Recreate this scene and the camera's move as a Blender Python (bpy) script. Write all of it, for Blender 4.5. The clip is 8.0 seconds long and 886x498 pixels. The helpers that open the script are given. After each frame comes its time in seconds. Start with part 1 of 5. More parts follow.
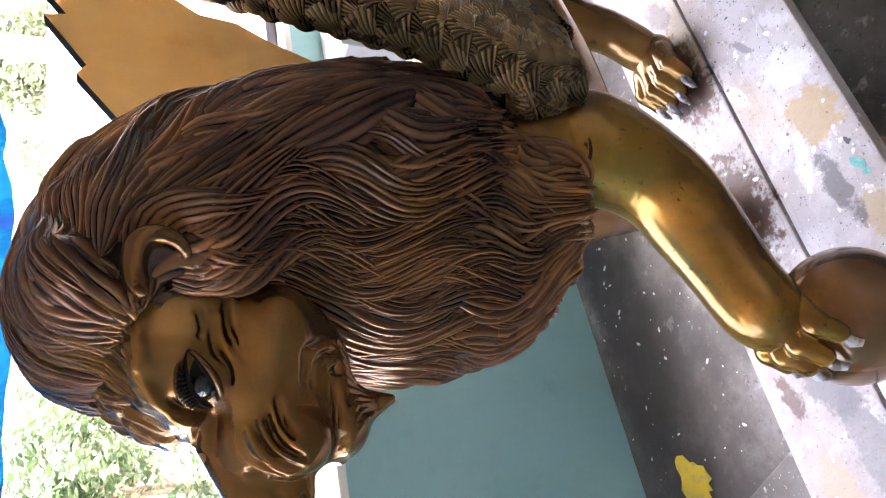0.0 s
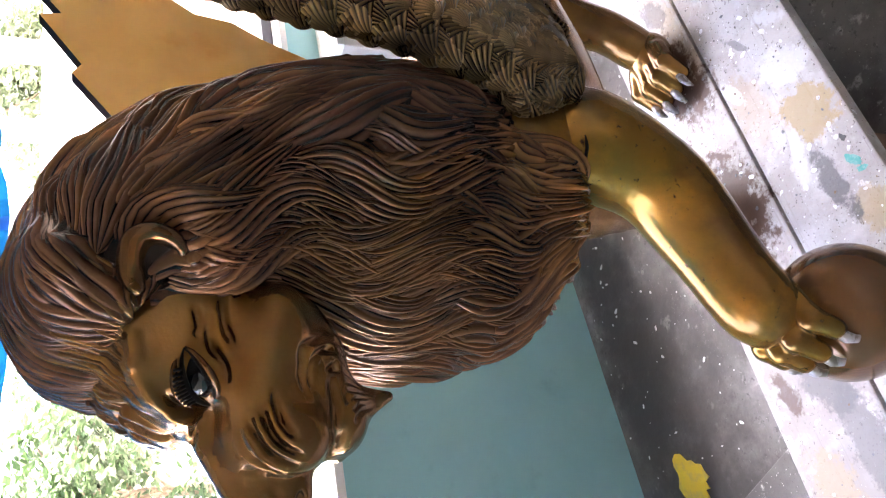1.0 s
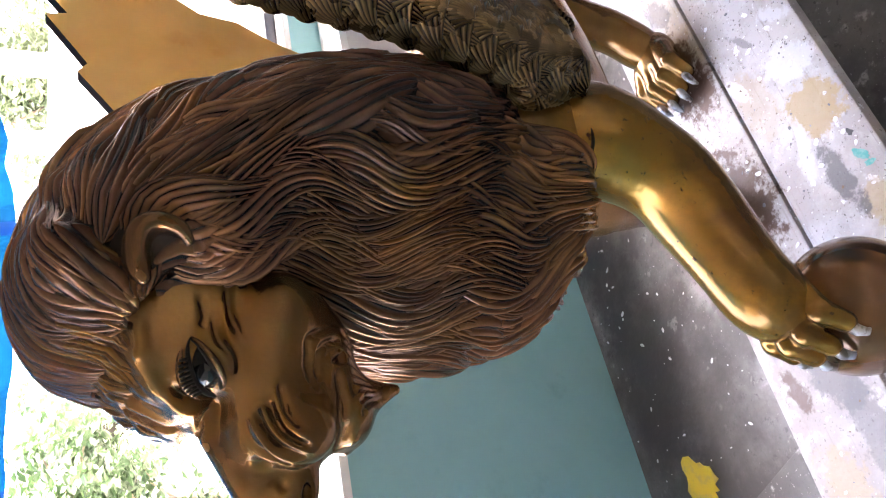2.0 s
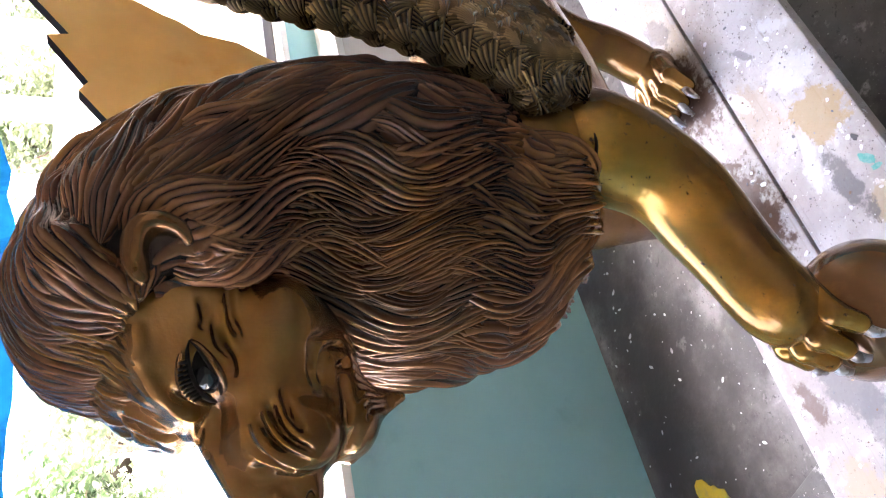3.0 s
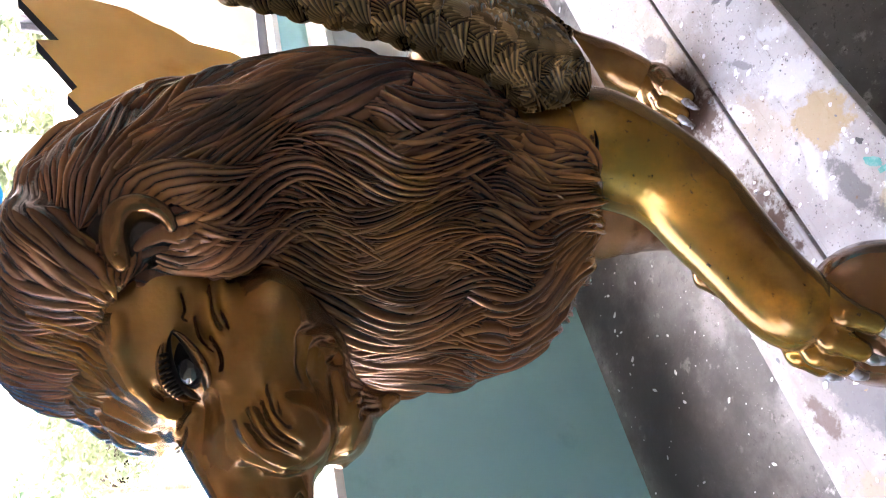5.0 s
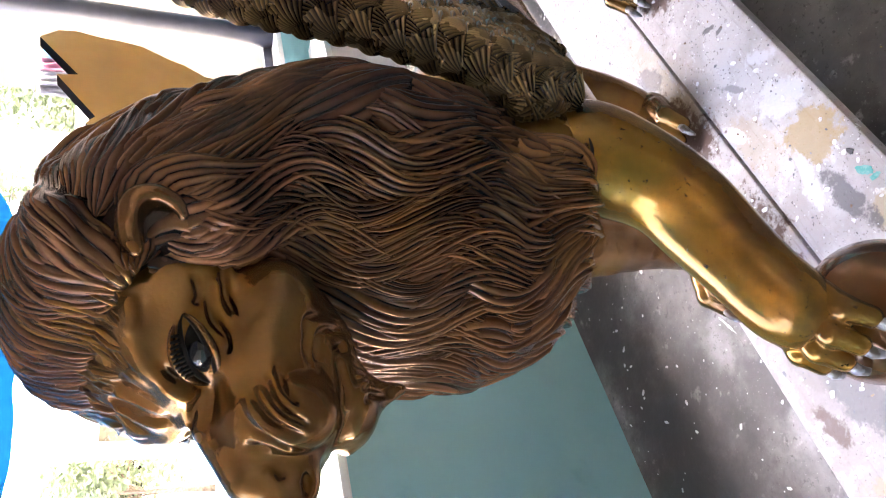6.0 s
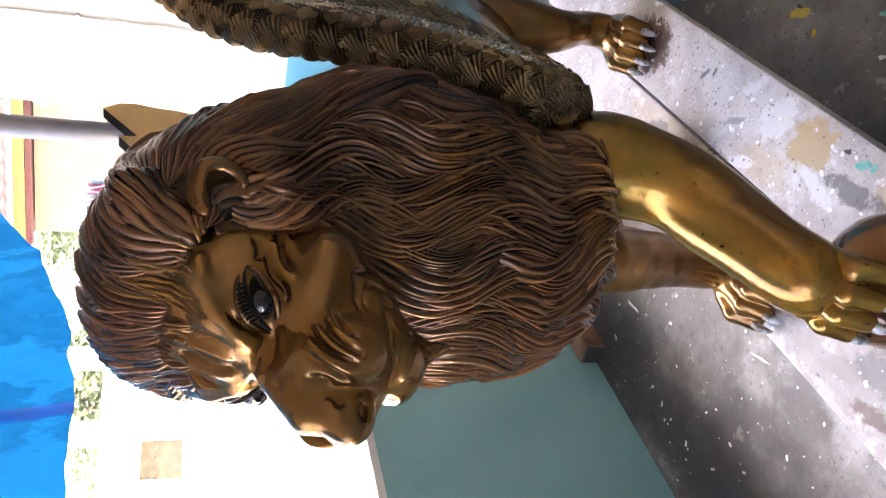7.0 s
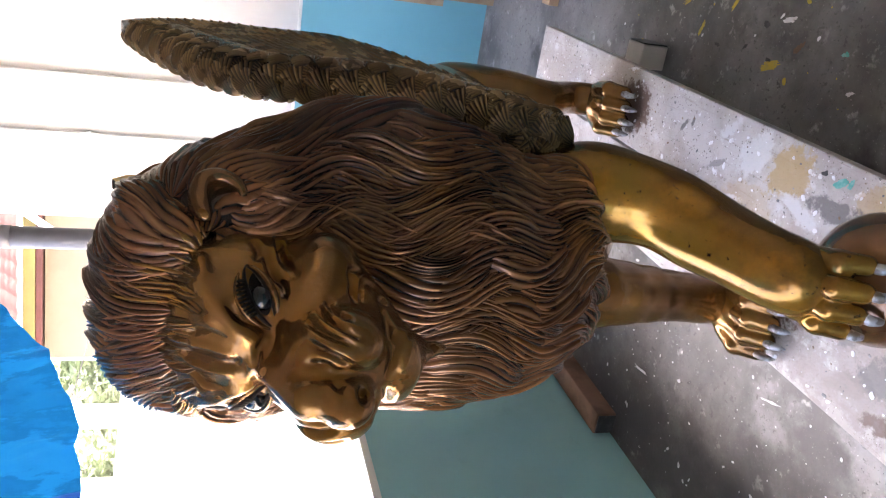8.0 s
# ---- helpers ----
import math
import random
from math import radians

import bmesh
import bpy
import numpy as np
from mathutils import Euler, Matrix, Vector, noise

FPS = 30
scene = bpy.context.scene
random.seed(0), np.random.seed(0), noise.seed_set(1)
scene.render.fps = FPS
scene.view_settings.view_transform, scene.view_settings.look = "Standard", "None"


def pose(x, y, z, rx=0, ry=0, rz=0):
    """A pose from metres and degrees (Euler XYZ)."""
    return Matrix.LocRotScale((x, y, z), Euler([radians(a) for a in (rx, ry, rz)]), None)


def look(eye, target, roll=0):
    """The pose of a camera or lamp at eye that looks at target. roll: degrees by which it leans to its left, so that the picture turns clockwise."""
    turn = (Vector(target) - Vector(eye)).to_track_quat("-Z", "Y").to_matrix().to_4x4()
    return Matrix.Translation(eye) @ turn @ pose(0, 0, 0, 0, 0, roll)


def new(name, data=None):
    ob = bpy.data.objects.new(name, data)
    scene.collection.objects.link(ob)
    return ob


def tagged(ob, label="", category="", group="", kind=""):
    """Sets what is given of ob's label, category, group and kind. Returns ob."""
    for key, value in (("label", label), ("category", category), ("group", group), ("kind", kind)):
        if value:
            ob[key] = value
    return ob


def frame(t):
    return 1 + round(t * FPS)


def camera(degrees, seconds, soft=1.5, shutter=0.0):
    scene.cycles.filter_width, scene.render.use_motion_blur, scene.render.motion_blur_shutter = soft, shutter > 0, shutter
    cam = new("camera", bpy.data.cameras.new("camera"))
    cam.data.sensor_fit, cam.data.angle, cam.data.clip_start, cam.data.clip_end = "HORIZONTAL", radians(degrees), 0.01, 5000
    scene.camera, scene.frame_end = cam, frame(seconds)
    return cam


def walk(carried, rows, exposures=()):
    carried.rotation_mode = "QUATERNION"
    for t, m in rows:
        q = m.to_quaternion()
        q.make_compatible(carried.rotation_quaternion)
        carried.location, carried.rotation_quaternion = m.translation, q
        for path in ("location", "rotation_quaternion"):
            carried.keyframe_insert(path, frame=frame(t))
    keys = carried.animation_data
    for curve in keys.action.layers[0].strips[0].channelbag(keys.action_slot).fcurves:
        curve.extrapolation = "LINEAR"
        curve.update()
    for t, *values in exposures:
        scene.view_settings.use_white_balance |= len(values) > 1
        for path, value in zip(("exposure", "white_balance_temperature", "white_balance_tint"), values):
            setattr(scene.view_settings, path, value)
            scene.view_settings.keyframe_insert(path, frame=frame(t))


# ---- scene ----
cam = camera(58.8, 8.0, soft=1.1)
PATH = [
    (0, (0.068, -0.009, 1.603), (0.009, 1.846, 0.856), -88.4),
    (0.5, (0.063, -0.007, 1.603), (0.009, 1.845, 0.851), -88.6),
    (1, (0.062, -0.009, 1.603), (0.007, 1.843, 0.848), -88.6),
    (2.5, (0.011, 0.004, 1.602), (0.022, 1.863, 0.866), -88.6),
    (3, (-0.016, 0.014, 1.595), (0.057, 1.874, 0.863), -88.5),
    (3.5, (-0.047, 0.023, 1.59), (0.09, 1.885, 0.875), -88.5),
    (4, (-0.062, 0.032, 1.585), (0.087, 1.894, 0.87), -88.4),
    (5.3, (-0.088, 0.065, 1.574), (0.1, 1.915, 0.838), -87.4),
    (5.5, (-0.108, 0.069, 1.578), (0.118, 1.922, 0.861), -87.3),
    (6, (-0.173, 0.029, 1.571), (0.166, 1.873, 0.873), -87.1),
    (6.5, (-0.285, -0.021, 1.59), (0.203, 1.8, 0.922), -87.1),
    (7, (-0.418, -0.006, 1.604), (0.248, 1.777, 0.987), -87.5),
    (7.5, (-0.516, 0.011, 1.596), (0.323, 1.724, 0.995), -87.7),
    (8, (-0.591, 0.016, 1.589), (0.35, 1.681, 1.003), -88.0),
]
walk(cam, [(t, look(eye, target, roll)) for t, eye, target, roll in PATH],
     exposures=((0, 5.52, 7000, 17), (4, 5.52, 7000, 17), (6.3, 5.52, 7000, 17), (7, 5.24, 7000, 16), (8, 4.96, 7000, 16)))

# ---- world, sun, exposure ----
SUN_EL, SUN_AZ = 60.0, 80.0          # degrees; azimuth from +y towards +x
world = bpy.data.worlds.new("sky")
scene.world = world
world.use_nodes = True
wn = world.node_tree.nodes
sky = wn.new("ShaderNodeTexSky")
sky.sky_type = "NISHITA"
sky.sun_disc = False
sky.sun_elevation = radians(SUN_EL)
sky.sun_rotation = radians(SUN_AZ)
sky.air_density, sky.dust_density, sky.ozone_density = 0.8, 10.0, 0.6
wn["Background"].inputs["Strength"].default_value = 0.15
world.node_tree.links.new(sky.outputs[0], wn["Background"].inputs["Color"])
sun = new("sun", bpy.data.lights.new("sun", "SUN"))
sun.data.energy, sun.data.angle, sun.data.color = 1.2, radians(8.0), (1.0, 0.95, 0.88)
e, a = radians(SUN_EL), radians(SUN_AZ)
sun.matrix_world = look((math.sin(a) * math.cos(e) * 20, math.cos(a) * math.cos(e) * 20, math.sin(e) * 20), (0, 0, 0))


# ---- materials ----
def material(name, base, rough=0.6, metal=0.0, second=None, scale=6.0, detail=5.0, low=0.4, high=0.62,
             bump=0.0, bump_scale=60.0, coat=0.0, ior=1.5, rough_var=0.12, third=None, third_scale=1.5, third_low=0.5, third_high=0.7):
    m = bpy.data.materials.new(name)
    m.use_nodes = True
    nt = m.node_tree
    b = nt.nodes["Principled BSDF"]
    b.inputs["Base Color"].default_value = (*base, 1)
    b.inputs["Roughness"].default_value = rough
    b.inputs["Metallic"].default_value = metal
    b.inputs["Coat Weight"].default_value = coat
    b.inputs["Coat Roughness"].default_value = 0.12
    b.inputs["IOR"].default_value = ior
    co = nt.nodes.new("ShaderNodeTexCoord")
    colour = None
    if second:
        colour = blend(nt, co, base, second, scale, detail, low, high)
        if third:
            colour = blend(nt, co, colour, third, third_scale, 6.0, third_low, third_high)
        nt.links.new(colour, b.inputs["Base Color"])
        r = nt.nodes.new("ShaderNodeTexNoise")
        r.inputs["Scale"].default_value, r.inputs["Detail"].default_value = scale * 2.3, 4
        nt.links.new(co.outputs["Object"], r.inputs["Vector"])
        mr = nt.nodes.new("ShaderNodeMapRange")
        mr.inputs["To Min"].default_value, mr.inputs["To Max"].default_value = max(0.03, rough - rough_var), min(1, rough + rough_var)
        nt.links.new(r.outputs["Fac"], mr.inputs["Value"])
        nt.links.new(mr.outputs["Result"], b.inputs["Roughness"])
    if bump:
        n = nt.nodes.new("ShaderNodeTexNoise")
        n.inputs["Scale"].default_value, n.inputs["Detail"].default_value = bump_scale, 6
        nt.links.new(co.outputs["Object"], n.inputs["Vector"])
        bp = nt.nodes.new("ShaderNodeBump")
        bp.inputs["Strength"].default_value, bp.inputs["Distance"].default_value = bump, 0.01
        nt.links.new(n.outputs["Fac"], bp.inputs["Height"])
        nt.links.new(bp.outputs["Normal"], b.inputs["Normal"])
    return m


def blend(nt, co, first, second, scale, detail, low, high, kind="ShaderNodeTexNoise", stretch=(1, 1, 1)):
    """A colour that passes from first (a colour or a socket) to second where a noise is high."""
    n = nt.nodes.new(kind)
    n.inputs["Scale"].default_value = scale
    if kind == "ShaderNodeTexNoise":
        n.inputs["Detail"].default_value, n.inputs["Roughness"].default_value = detail, 0.62
    mp = nt.nodes.new("ShaderNodeMapping")
    mp.inputs["Scale"].default_value = stretch
    mp.inputs["Location"].default_value = (scale * 0.37, scale * 0.11, 1.7)
    nt.links.new(co.outputs["Object"], mp.inputs["Vector"])
    nt.links.new(mp.outputs["Vector"], n.inputs["Vector"])
    r = nt.nodes.new("ShaderNodeMapRange")
    r.interpolation_type = "SMOOTHSTEP"
    r.inputs["From Min"].default_value, r.inputs["From Max"].default_value = low, high
    nt.links.new(n.outputs["Fac" if kind == "ShaderNodeTexNoise" else "Distance"], r.inputs["Value"])
    mx = nt.nodes.new("ShaderNodeMix")
    mx.data_type = "RGBA"
    nt.links.new(r.outputs["Result"], mx.inputs["Factor"])
    colours = [s for s in mx.inputs if s.type == "RGBA"]
    for socket, value in zip(colours, (first, second)):
        if isinstance(value, tuple):
            socket.default_value = (*value, 1)
        else:
            nt.links.new(value, socket)
    return [s for s in mx.outputs if s.type == "RGBA"][0]


def layered(m, layers):
    """Adds further patches of colour over a material's own: (colour, scale, low, high, stretch)."""
    nt = m.node_tree
    b = nt.nodes["Principled BSDF"]
    co = nt.nodes.new("ShaderNodeTexCoord")
    colour = b.inputs["Base Color"].links[0].from_socket
    for tint, scale, low, high, stretch in layers:
        colour = blend(nt, co, colour, tint, scale, 8.0, low, high, stretch=stretch)
    nt.links.new(colour, b.inputs["Base Color"])
    return m


def brushed_shaded(name, deep, crest, rough, metal, coat, patch, patch_scale=2.5):
    """Dark paint with a lighter metallic colour brushed over the raised strands (the mesh's own 'crest' value), in
    patches; the dark also stands in for shade in the gaps.
    """
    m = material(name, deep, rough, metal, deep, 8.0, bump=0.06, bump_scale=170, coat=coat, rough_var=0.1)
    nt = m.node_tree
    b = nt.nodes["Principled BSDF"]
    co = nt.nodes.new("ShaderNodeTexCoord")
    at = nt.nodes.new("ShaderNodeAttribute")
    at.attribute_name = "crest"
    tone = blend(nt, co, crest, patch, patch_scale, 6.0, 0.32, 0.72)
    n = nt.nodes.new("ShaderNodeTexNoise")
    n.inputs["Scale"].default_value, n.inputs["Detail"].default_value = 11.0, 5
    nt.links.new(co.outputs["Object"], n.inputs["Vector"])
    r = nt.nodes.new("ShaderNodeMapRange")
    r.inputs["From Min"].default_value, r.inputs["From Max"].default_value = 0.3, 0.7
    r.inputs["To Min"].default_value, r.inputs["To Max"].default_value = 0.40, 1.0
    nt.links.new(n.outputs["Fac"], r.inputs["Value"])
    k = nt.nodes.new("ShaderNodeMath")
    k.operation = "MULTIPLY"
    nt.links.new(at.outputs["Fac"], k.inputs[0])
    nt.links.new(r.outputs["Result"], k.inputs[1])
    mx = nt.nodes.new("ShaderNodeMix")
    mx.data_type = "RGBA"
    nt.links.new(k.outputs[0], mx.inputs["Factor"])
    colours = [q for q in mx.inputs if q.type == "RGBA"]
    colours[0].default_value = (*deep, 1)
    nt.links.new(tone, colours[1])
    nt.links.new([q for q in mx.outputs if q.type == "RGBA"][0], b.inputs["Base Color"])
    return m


BALL = material("brown_gold", (0.16, 0.068, 0.020), 0.20, 0.5, (0.30, 0.165, 0.04), 5.0, 6, 0.5, 0.66, 0.02, 60, 0.4, third=(0.10, 0.04, 0.016), third_scale=6.0)
GOLD = layered(material("gold_paint", (0.40, 0.185, 0.020), 0.17, 0.66, (0.20, 0.095, 0.018), 7.0, 9, 0.40, 0.60, 0.05, 90, 0.12, rough_var=0.06, third=(0.28, 0.145, 0.022), third_scale=5.0, third_low=0.44, third_high=0.60),
               (((0.13, 0.050, 0.014), 6.5, 0.42, 0.74, (1, 1, 0.6)), ((0.46, 0.29, 0.09), 12.0, 0.66, 0.74, (1, 1, 0.5)), ((0.10, 0.042, 0.014), 70.0, 0.62, 0.68, (1, 1, 1))))
FACE = brushed_shaded("face_bronze", (0.065, 0.026, 0.010), (0.43, 0.220, 0.040), 0.22, 0.66, 0.2, (0.30, 0.135, 0.032), 6.0)
MANE = brushed_shaded("mane_brown", (0.013, 0.0050, 0.0038), (0.245, 0.106, 0.055), 0.20, 0.45, 0.05, (0.52, 0.235, 0.072))
FEATHER = brushed_shaded("feather_bronze", (0.012, 0.007, 0.005), (0.58, 0.37, 0.155), 0.27, 0.58, 0.15, (0.34, 0.20, 0.08), 5.0)
OCHRE = material("ochre_paint", (0.56, 0.39, 0.17), 0.45, 0.1, (0.47, 0.32, 0.125), 4.0, 5, 0.35, 0.7, 0.05, 70, 0.1, third=(0.40, 0.22, 0.05), third_scale=3.0)
CLAW = material("claw_silver", (0.42, 0.42, 0.43), 0.4, 0.5, (0.16, 0.14, 0.12), 40.0, 4, 0.45, 0.6)
EYE = material("eye_black", (0.006, 0.007, 0.009), 0.10, 0.0)
DARK = material("dark_line", (0.004, 0.003, 0.003), 0.75, ior=1.2)
TEAL = material("teal_paint", (0.25, 0.485, 0.505), 0.55, 0, (0.215, 0.44, 0.465), 1.6, 6, 0.35, 0.7, 0.08, 30, third=(0.185, 0.375, 0.40), third_scale=5.0, third_low=0.6, third_high=0.78)
WHITE = material("white_wall", (0.78, 0.77, 0.74), 0.75, 0, (0.68, 0.66, 0.62), 1.3, 7, 0.45, 0.72, 0.1, 40)
PLASTER = material("old_plaster", (0.60, 0.585, 0.565), 0.75, 0, (0.53, 0.51, 0.48), 1.3, 8, 0.45, 0.72, 0.12, 40, third=(0.48, 0.45, 0.42), third_scale=4.0, third_low=0.62, third_high=0.8)
ROOFING = material("roof_sheet", (0.30, 0.29, 0.28), 0.7, 0, (0.22, 0.21, 0.20), 2.0)
def translucent(m, share):
    """Lets light through a thin sheet."""
    nt = m.node_tree
    b = nt.nodes["Principled BSDF"]
    tr, mx = nt.nodes.new("ShaderNodeBsdfTranslucent"), nt.nodes.new("ShaderNodeMixShader")
    if b.inputs["Base Color"].links:
        nt.links.new(b.inputs["Base Color"].links[0].from_socket, tr.inputs["Color"])
    else:
        tr.inputs["Color"].default_value = b.inputs["Base Color"].default_value
    mx.inputs["Fac"].default_value = share
    nt.links.new(b.outputs[0], mx.inputs[1])
    nt.links.new(tr.outputs[0], mx.inputs[2])
    nt.links.new(mx.outputs[0], nt.nodes["Material Output"].inputs["Surface"])
    return m


CONCRETE = layered(material("concrete", (0.215, 0.207, 0.202), 0.48, 0, (0.085, 0.082, 0.082), 1.3, 9, 0.40, 0.62, 0.12, 45, third=(0.30, 0.29, 0.29), third_scale=3.4, third_low=0.54, third_high=0.72),
                   (((0.06, 0.055, 0.055), 2.2, 0.56, 0.68, (1, 1, 1)), ((0.42, 0.41, 0.40), 16.0, 0.60, 0.70, (1, 1, 1)), ((0.10, 0.095, 0.095), 55.0, 0.58, 0.66, (1, 1, 1)), ((0.46, 0.45, 0.44), 110.0, 0.64, 0.68, (1, 1, 1)), ((0.05, 0.05, 0.05), 140.0, 0.64, 0.68, (1, 1, 1))))
BOARD = layered(material("board_paint", (0.375, 0.335, 0.312), 0.5, 0, (0.48, 0.455, 0.44), 4.0, 8, 0.45, 0.6, 0.22, 60, third=(0.34, 0.29, 0.26), third_scale=6.0, third_low=0.58, third_high=0.72),
                (((0.56, 0.555, 0.565), 9.0, 0.56, 0.68, (1, 1, 1)), ((0.27, 0.24, 0.23), 45.0, 0.62, 0.70, (1, 1, 1)), ((0.36, 0.28, 0.22), 2.0, 0.60, 0.74, (0.5, 2, 1)),
                 ((0.33, 0.29, 0.27), 9.0, 0.56, 0.70, (0.5, 9, 1)), ((0.70, 0.70, 0.72), 26.0, 0.64, 0.68, (1, 1, 1)), ((0.10, 0.085, 0.08), 130.0, 0.615, 0.66, (1, 1, 1)), ((0.76, 0.76, 0.77), 95.0, 0.64, 0.68, (1, 1, 1)), ((0.08, 0.07, 0.065), 60.0, 0.68, 0.70, (1, 1, 1))))


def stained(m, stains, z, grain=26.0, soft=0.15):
    """Soaked-in stains, and shade put into colour, with soft, broken edges: (middle, half sizes, turn, colour,
    strength).
    """
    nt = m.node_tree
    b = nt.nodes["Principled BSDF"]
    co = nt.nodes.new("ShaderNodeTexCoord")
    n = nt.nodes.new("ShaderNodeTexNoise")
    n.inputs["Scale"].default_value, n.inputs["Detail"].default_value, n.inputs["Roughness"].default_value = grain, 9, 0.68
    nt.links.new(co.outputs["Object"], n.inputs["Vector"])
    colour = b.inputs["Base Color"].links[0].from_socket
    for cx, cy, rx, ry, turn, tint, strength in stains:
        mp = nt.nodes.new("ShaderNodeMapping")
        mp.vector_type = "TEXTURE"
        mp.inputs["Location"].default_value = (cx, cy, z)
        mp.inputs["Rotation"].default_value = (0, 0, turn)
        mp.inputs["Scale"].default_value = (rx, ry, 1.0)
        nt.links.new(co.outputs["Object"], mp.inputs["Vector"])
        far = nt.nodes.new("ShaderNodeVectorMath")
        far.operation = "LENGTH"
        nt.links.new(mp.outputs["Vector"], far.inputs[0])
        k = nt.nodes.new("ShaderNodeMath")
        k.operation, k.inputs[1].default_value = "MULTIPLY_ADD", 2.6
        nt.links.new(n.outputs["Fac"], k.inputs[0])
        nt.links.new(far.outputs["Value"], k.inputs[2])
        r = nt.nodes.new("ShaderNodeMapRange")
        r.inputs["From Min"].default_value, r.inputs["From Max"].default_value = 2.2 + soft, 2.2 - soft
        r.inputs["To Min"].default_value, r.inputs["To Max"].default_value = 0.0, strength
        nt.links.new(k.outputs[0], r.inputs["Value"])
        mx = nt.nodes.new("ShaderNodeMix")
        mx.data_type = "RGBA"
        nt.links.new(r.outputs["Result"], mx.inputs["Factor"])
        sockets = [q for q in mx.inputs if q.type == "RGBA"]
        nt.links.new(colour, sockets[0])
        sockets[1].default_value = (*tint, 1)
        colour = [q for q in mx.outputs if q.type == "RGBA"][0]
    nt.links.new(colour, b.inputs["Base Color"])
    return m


# darker bands of noise stand in for the shade of the wrinkles
TARP = translucent(layered(material("blue_tarp", (0.000588, 0.0514, 0.15), 0.55, 0, (0.000734, 0.0441, 0.132), 3.0, 2, bump=0.35, bump_scale=22, ior=1.12),
                           (((0.0006, 0.040, 0.120), 2.6, 0.46, 0.50, (1, 1, 0.5)), ((0.0008, 0.062, 0.175), 2.6, 0.502, 0.54, (1, 1, 0.5)))), 0.45)
TARP_DARK = translucent(material("blue_tarp_hem", (0.002, 0.03, 0.16), 0.5, 0, (0.002, 0.025, 0.13), 5.0), 0.3)
WOOD = material("raw_wood", (0.22, 0.12, 0.075), 0.7, 0, (0.13, 0.07, 0.04), 9.0, 6, 0.4, 0.65, 0.2, 50)
GREY_PIPE = material("grey_pipe", (0.0562, 0.0585, 0.0735), 0.45, 0, (0.045, 0.0465, 0.06), 6.0)
LEAF = translucent(material("leaf_green", (0.0292, 0.0582, 0.0214), 0.5, 0, (0.0156, 0.037, 0.0137), 3.0), 0.3)
# far leaves: the bright haze is put into their paler base colour
LEAF_FAR = translucent(material("hazy_leaf", (0.125, 0.163, 0.096), 0.6, 0, (0.096, 0.13, 0.0717), 3.0), 0.3)
BARK = material("bark", (0.16, 0.12, 0.09), 0.85, 0, (0.08, 0.06, 0.045), 12.0)
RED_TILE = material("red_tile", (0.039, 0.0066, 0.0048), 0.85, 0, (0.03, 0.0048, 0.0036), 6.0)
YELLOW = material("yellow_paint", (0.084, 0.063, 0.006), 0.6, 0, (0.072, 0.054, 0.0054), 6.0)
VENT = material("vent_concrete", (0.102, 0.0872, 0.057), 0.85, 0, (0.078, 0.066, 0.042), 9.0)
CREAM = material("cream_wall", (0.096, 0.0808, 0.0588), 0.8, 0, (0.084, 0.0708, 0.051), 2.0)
EARTH = material("outside_ground", (0.5, 0.48, 0.44), 0.9, 0, (0.4, 0.38, 0.33), 0.8, 7)
CLOTH_A = material("pink_cloth", (0.27, 0.12, 0.18), 0.9, 0, (0.18, 0.084, 0.132), 20.0)
CLOTH_B = material("grey_cloth", (0.18, 0.186, 0.228), 0.9, 0, (0.252, 0.252, 0.288), 15.0)
CLOTH_C = material("blue_cloth", (0.15, 0.252, 0.372), 0.9, 0, (0.21, 0.3, 0.396), 15.0)


# ---- geometry helpers ----
def mesh_ob(name, verts, faces, mats, parent=None, label="", smooth=False, index=None):
    me = bpy.data.meshes.new(name)
    me.from_pydata([tuple(v) for v in verts], [], [tuple(int(i) for i in f) for f in faces])
    for m in (mats if isinstance(mats, (list, tuple)) else [mats]):
        me.materials.append(m)
    if index is not None:
        me.polygons.foreach_set("material_index", np.asarray(index, np.int32))
    if smooth:
        me.polygons.foreach_set("use_smooth", np.ones(len(me.polygons), bool))
    me.update()
    ob = new(name, me)
    if parent:
        ob.parent = parent
    if label:
        ob["label"] = label
    return ob


def part(name, bm, mat, parent=None, label="", smooth=False):
    me = bpy.data.meshes.new(name)
    bm.to_mesh(me)
    bm.free()
    for m in (mat if isinstance(mat, (list, tuple)) else [mat]):
        me.materials.append(m)
    if smooth:
        me.polygons.foreach_set("use_smooth", np.ones(len(me.polygons), bool))
    ob = new(name, me)
    if parent:
        ob.parent = parent
    if label:
        ob["label"] = label
    return ob


def box(lo, hi, bevel=0.0, bm=None, m=None):
    bm = bm or bmesh.new()
    made = bmesh.ops.create_cube(bm, size=1.0)["verts"]
    for v in made:
        v.co = Vector([lo[i] + (v.co[i] + 0.5) * (hi[i] - lo[i]) for i in range(3)])
    if m is not None:
        bmesh.ops.transform(bm, matrix=m, verts=made)
    if bevel:
        es = list({ed for v in made for ed in v.link_edges})
        bmesh.ops.bevel(bm, geom=es, offset=bevel, segments=2, affect="EDGES", profile=0.6)
    return bm


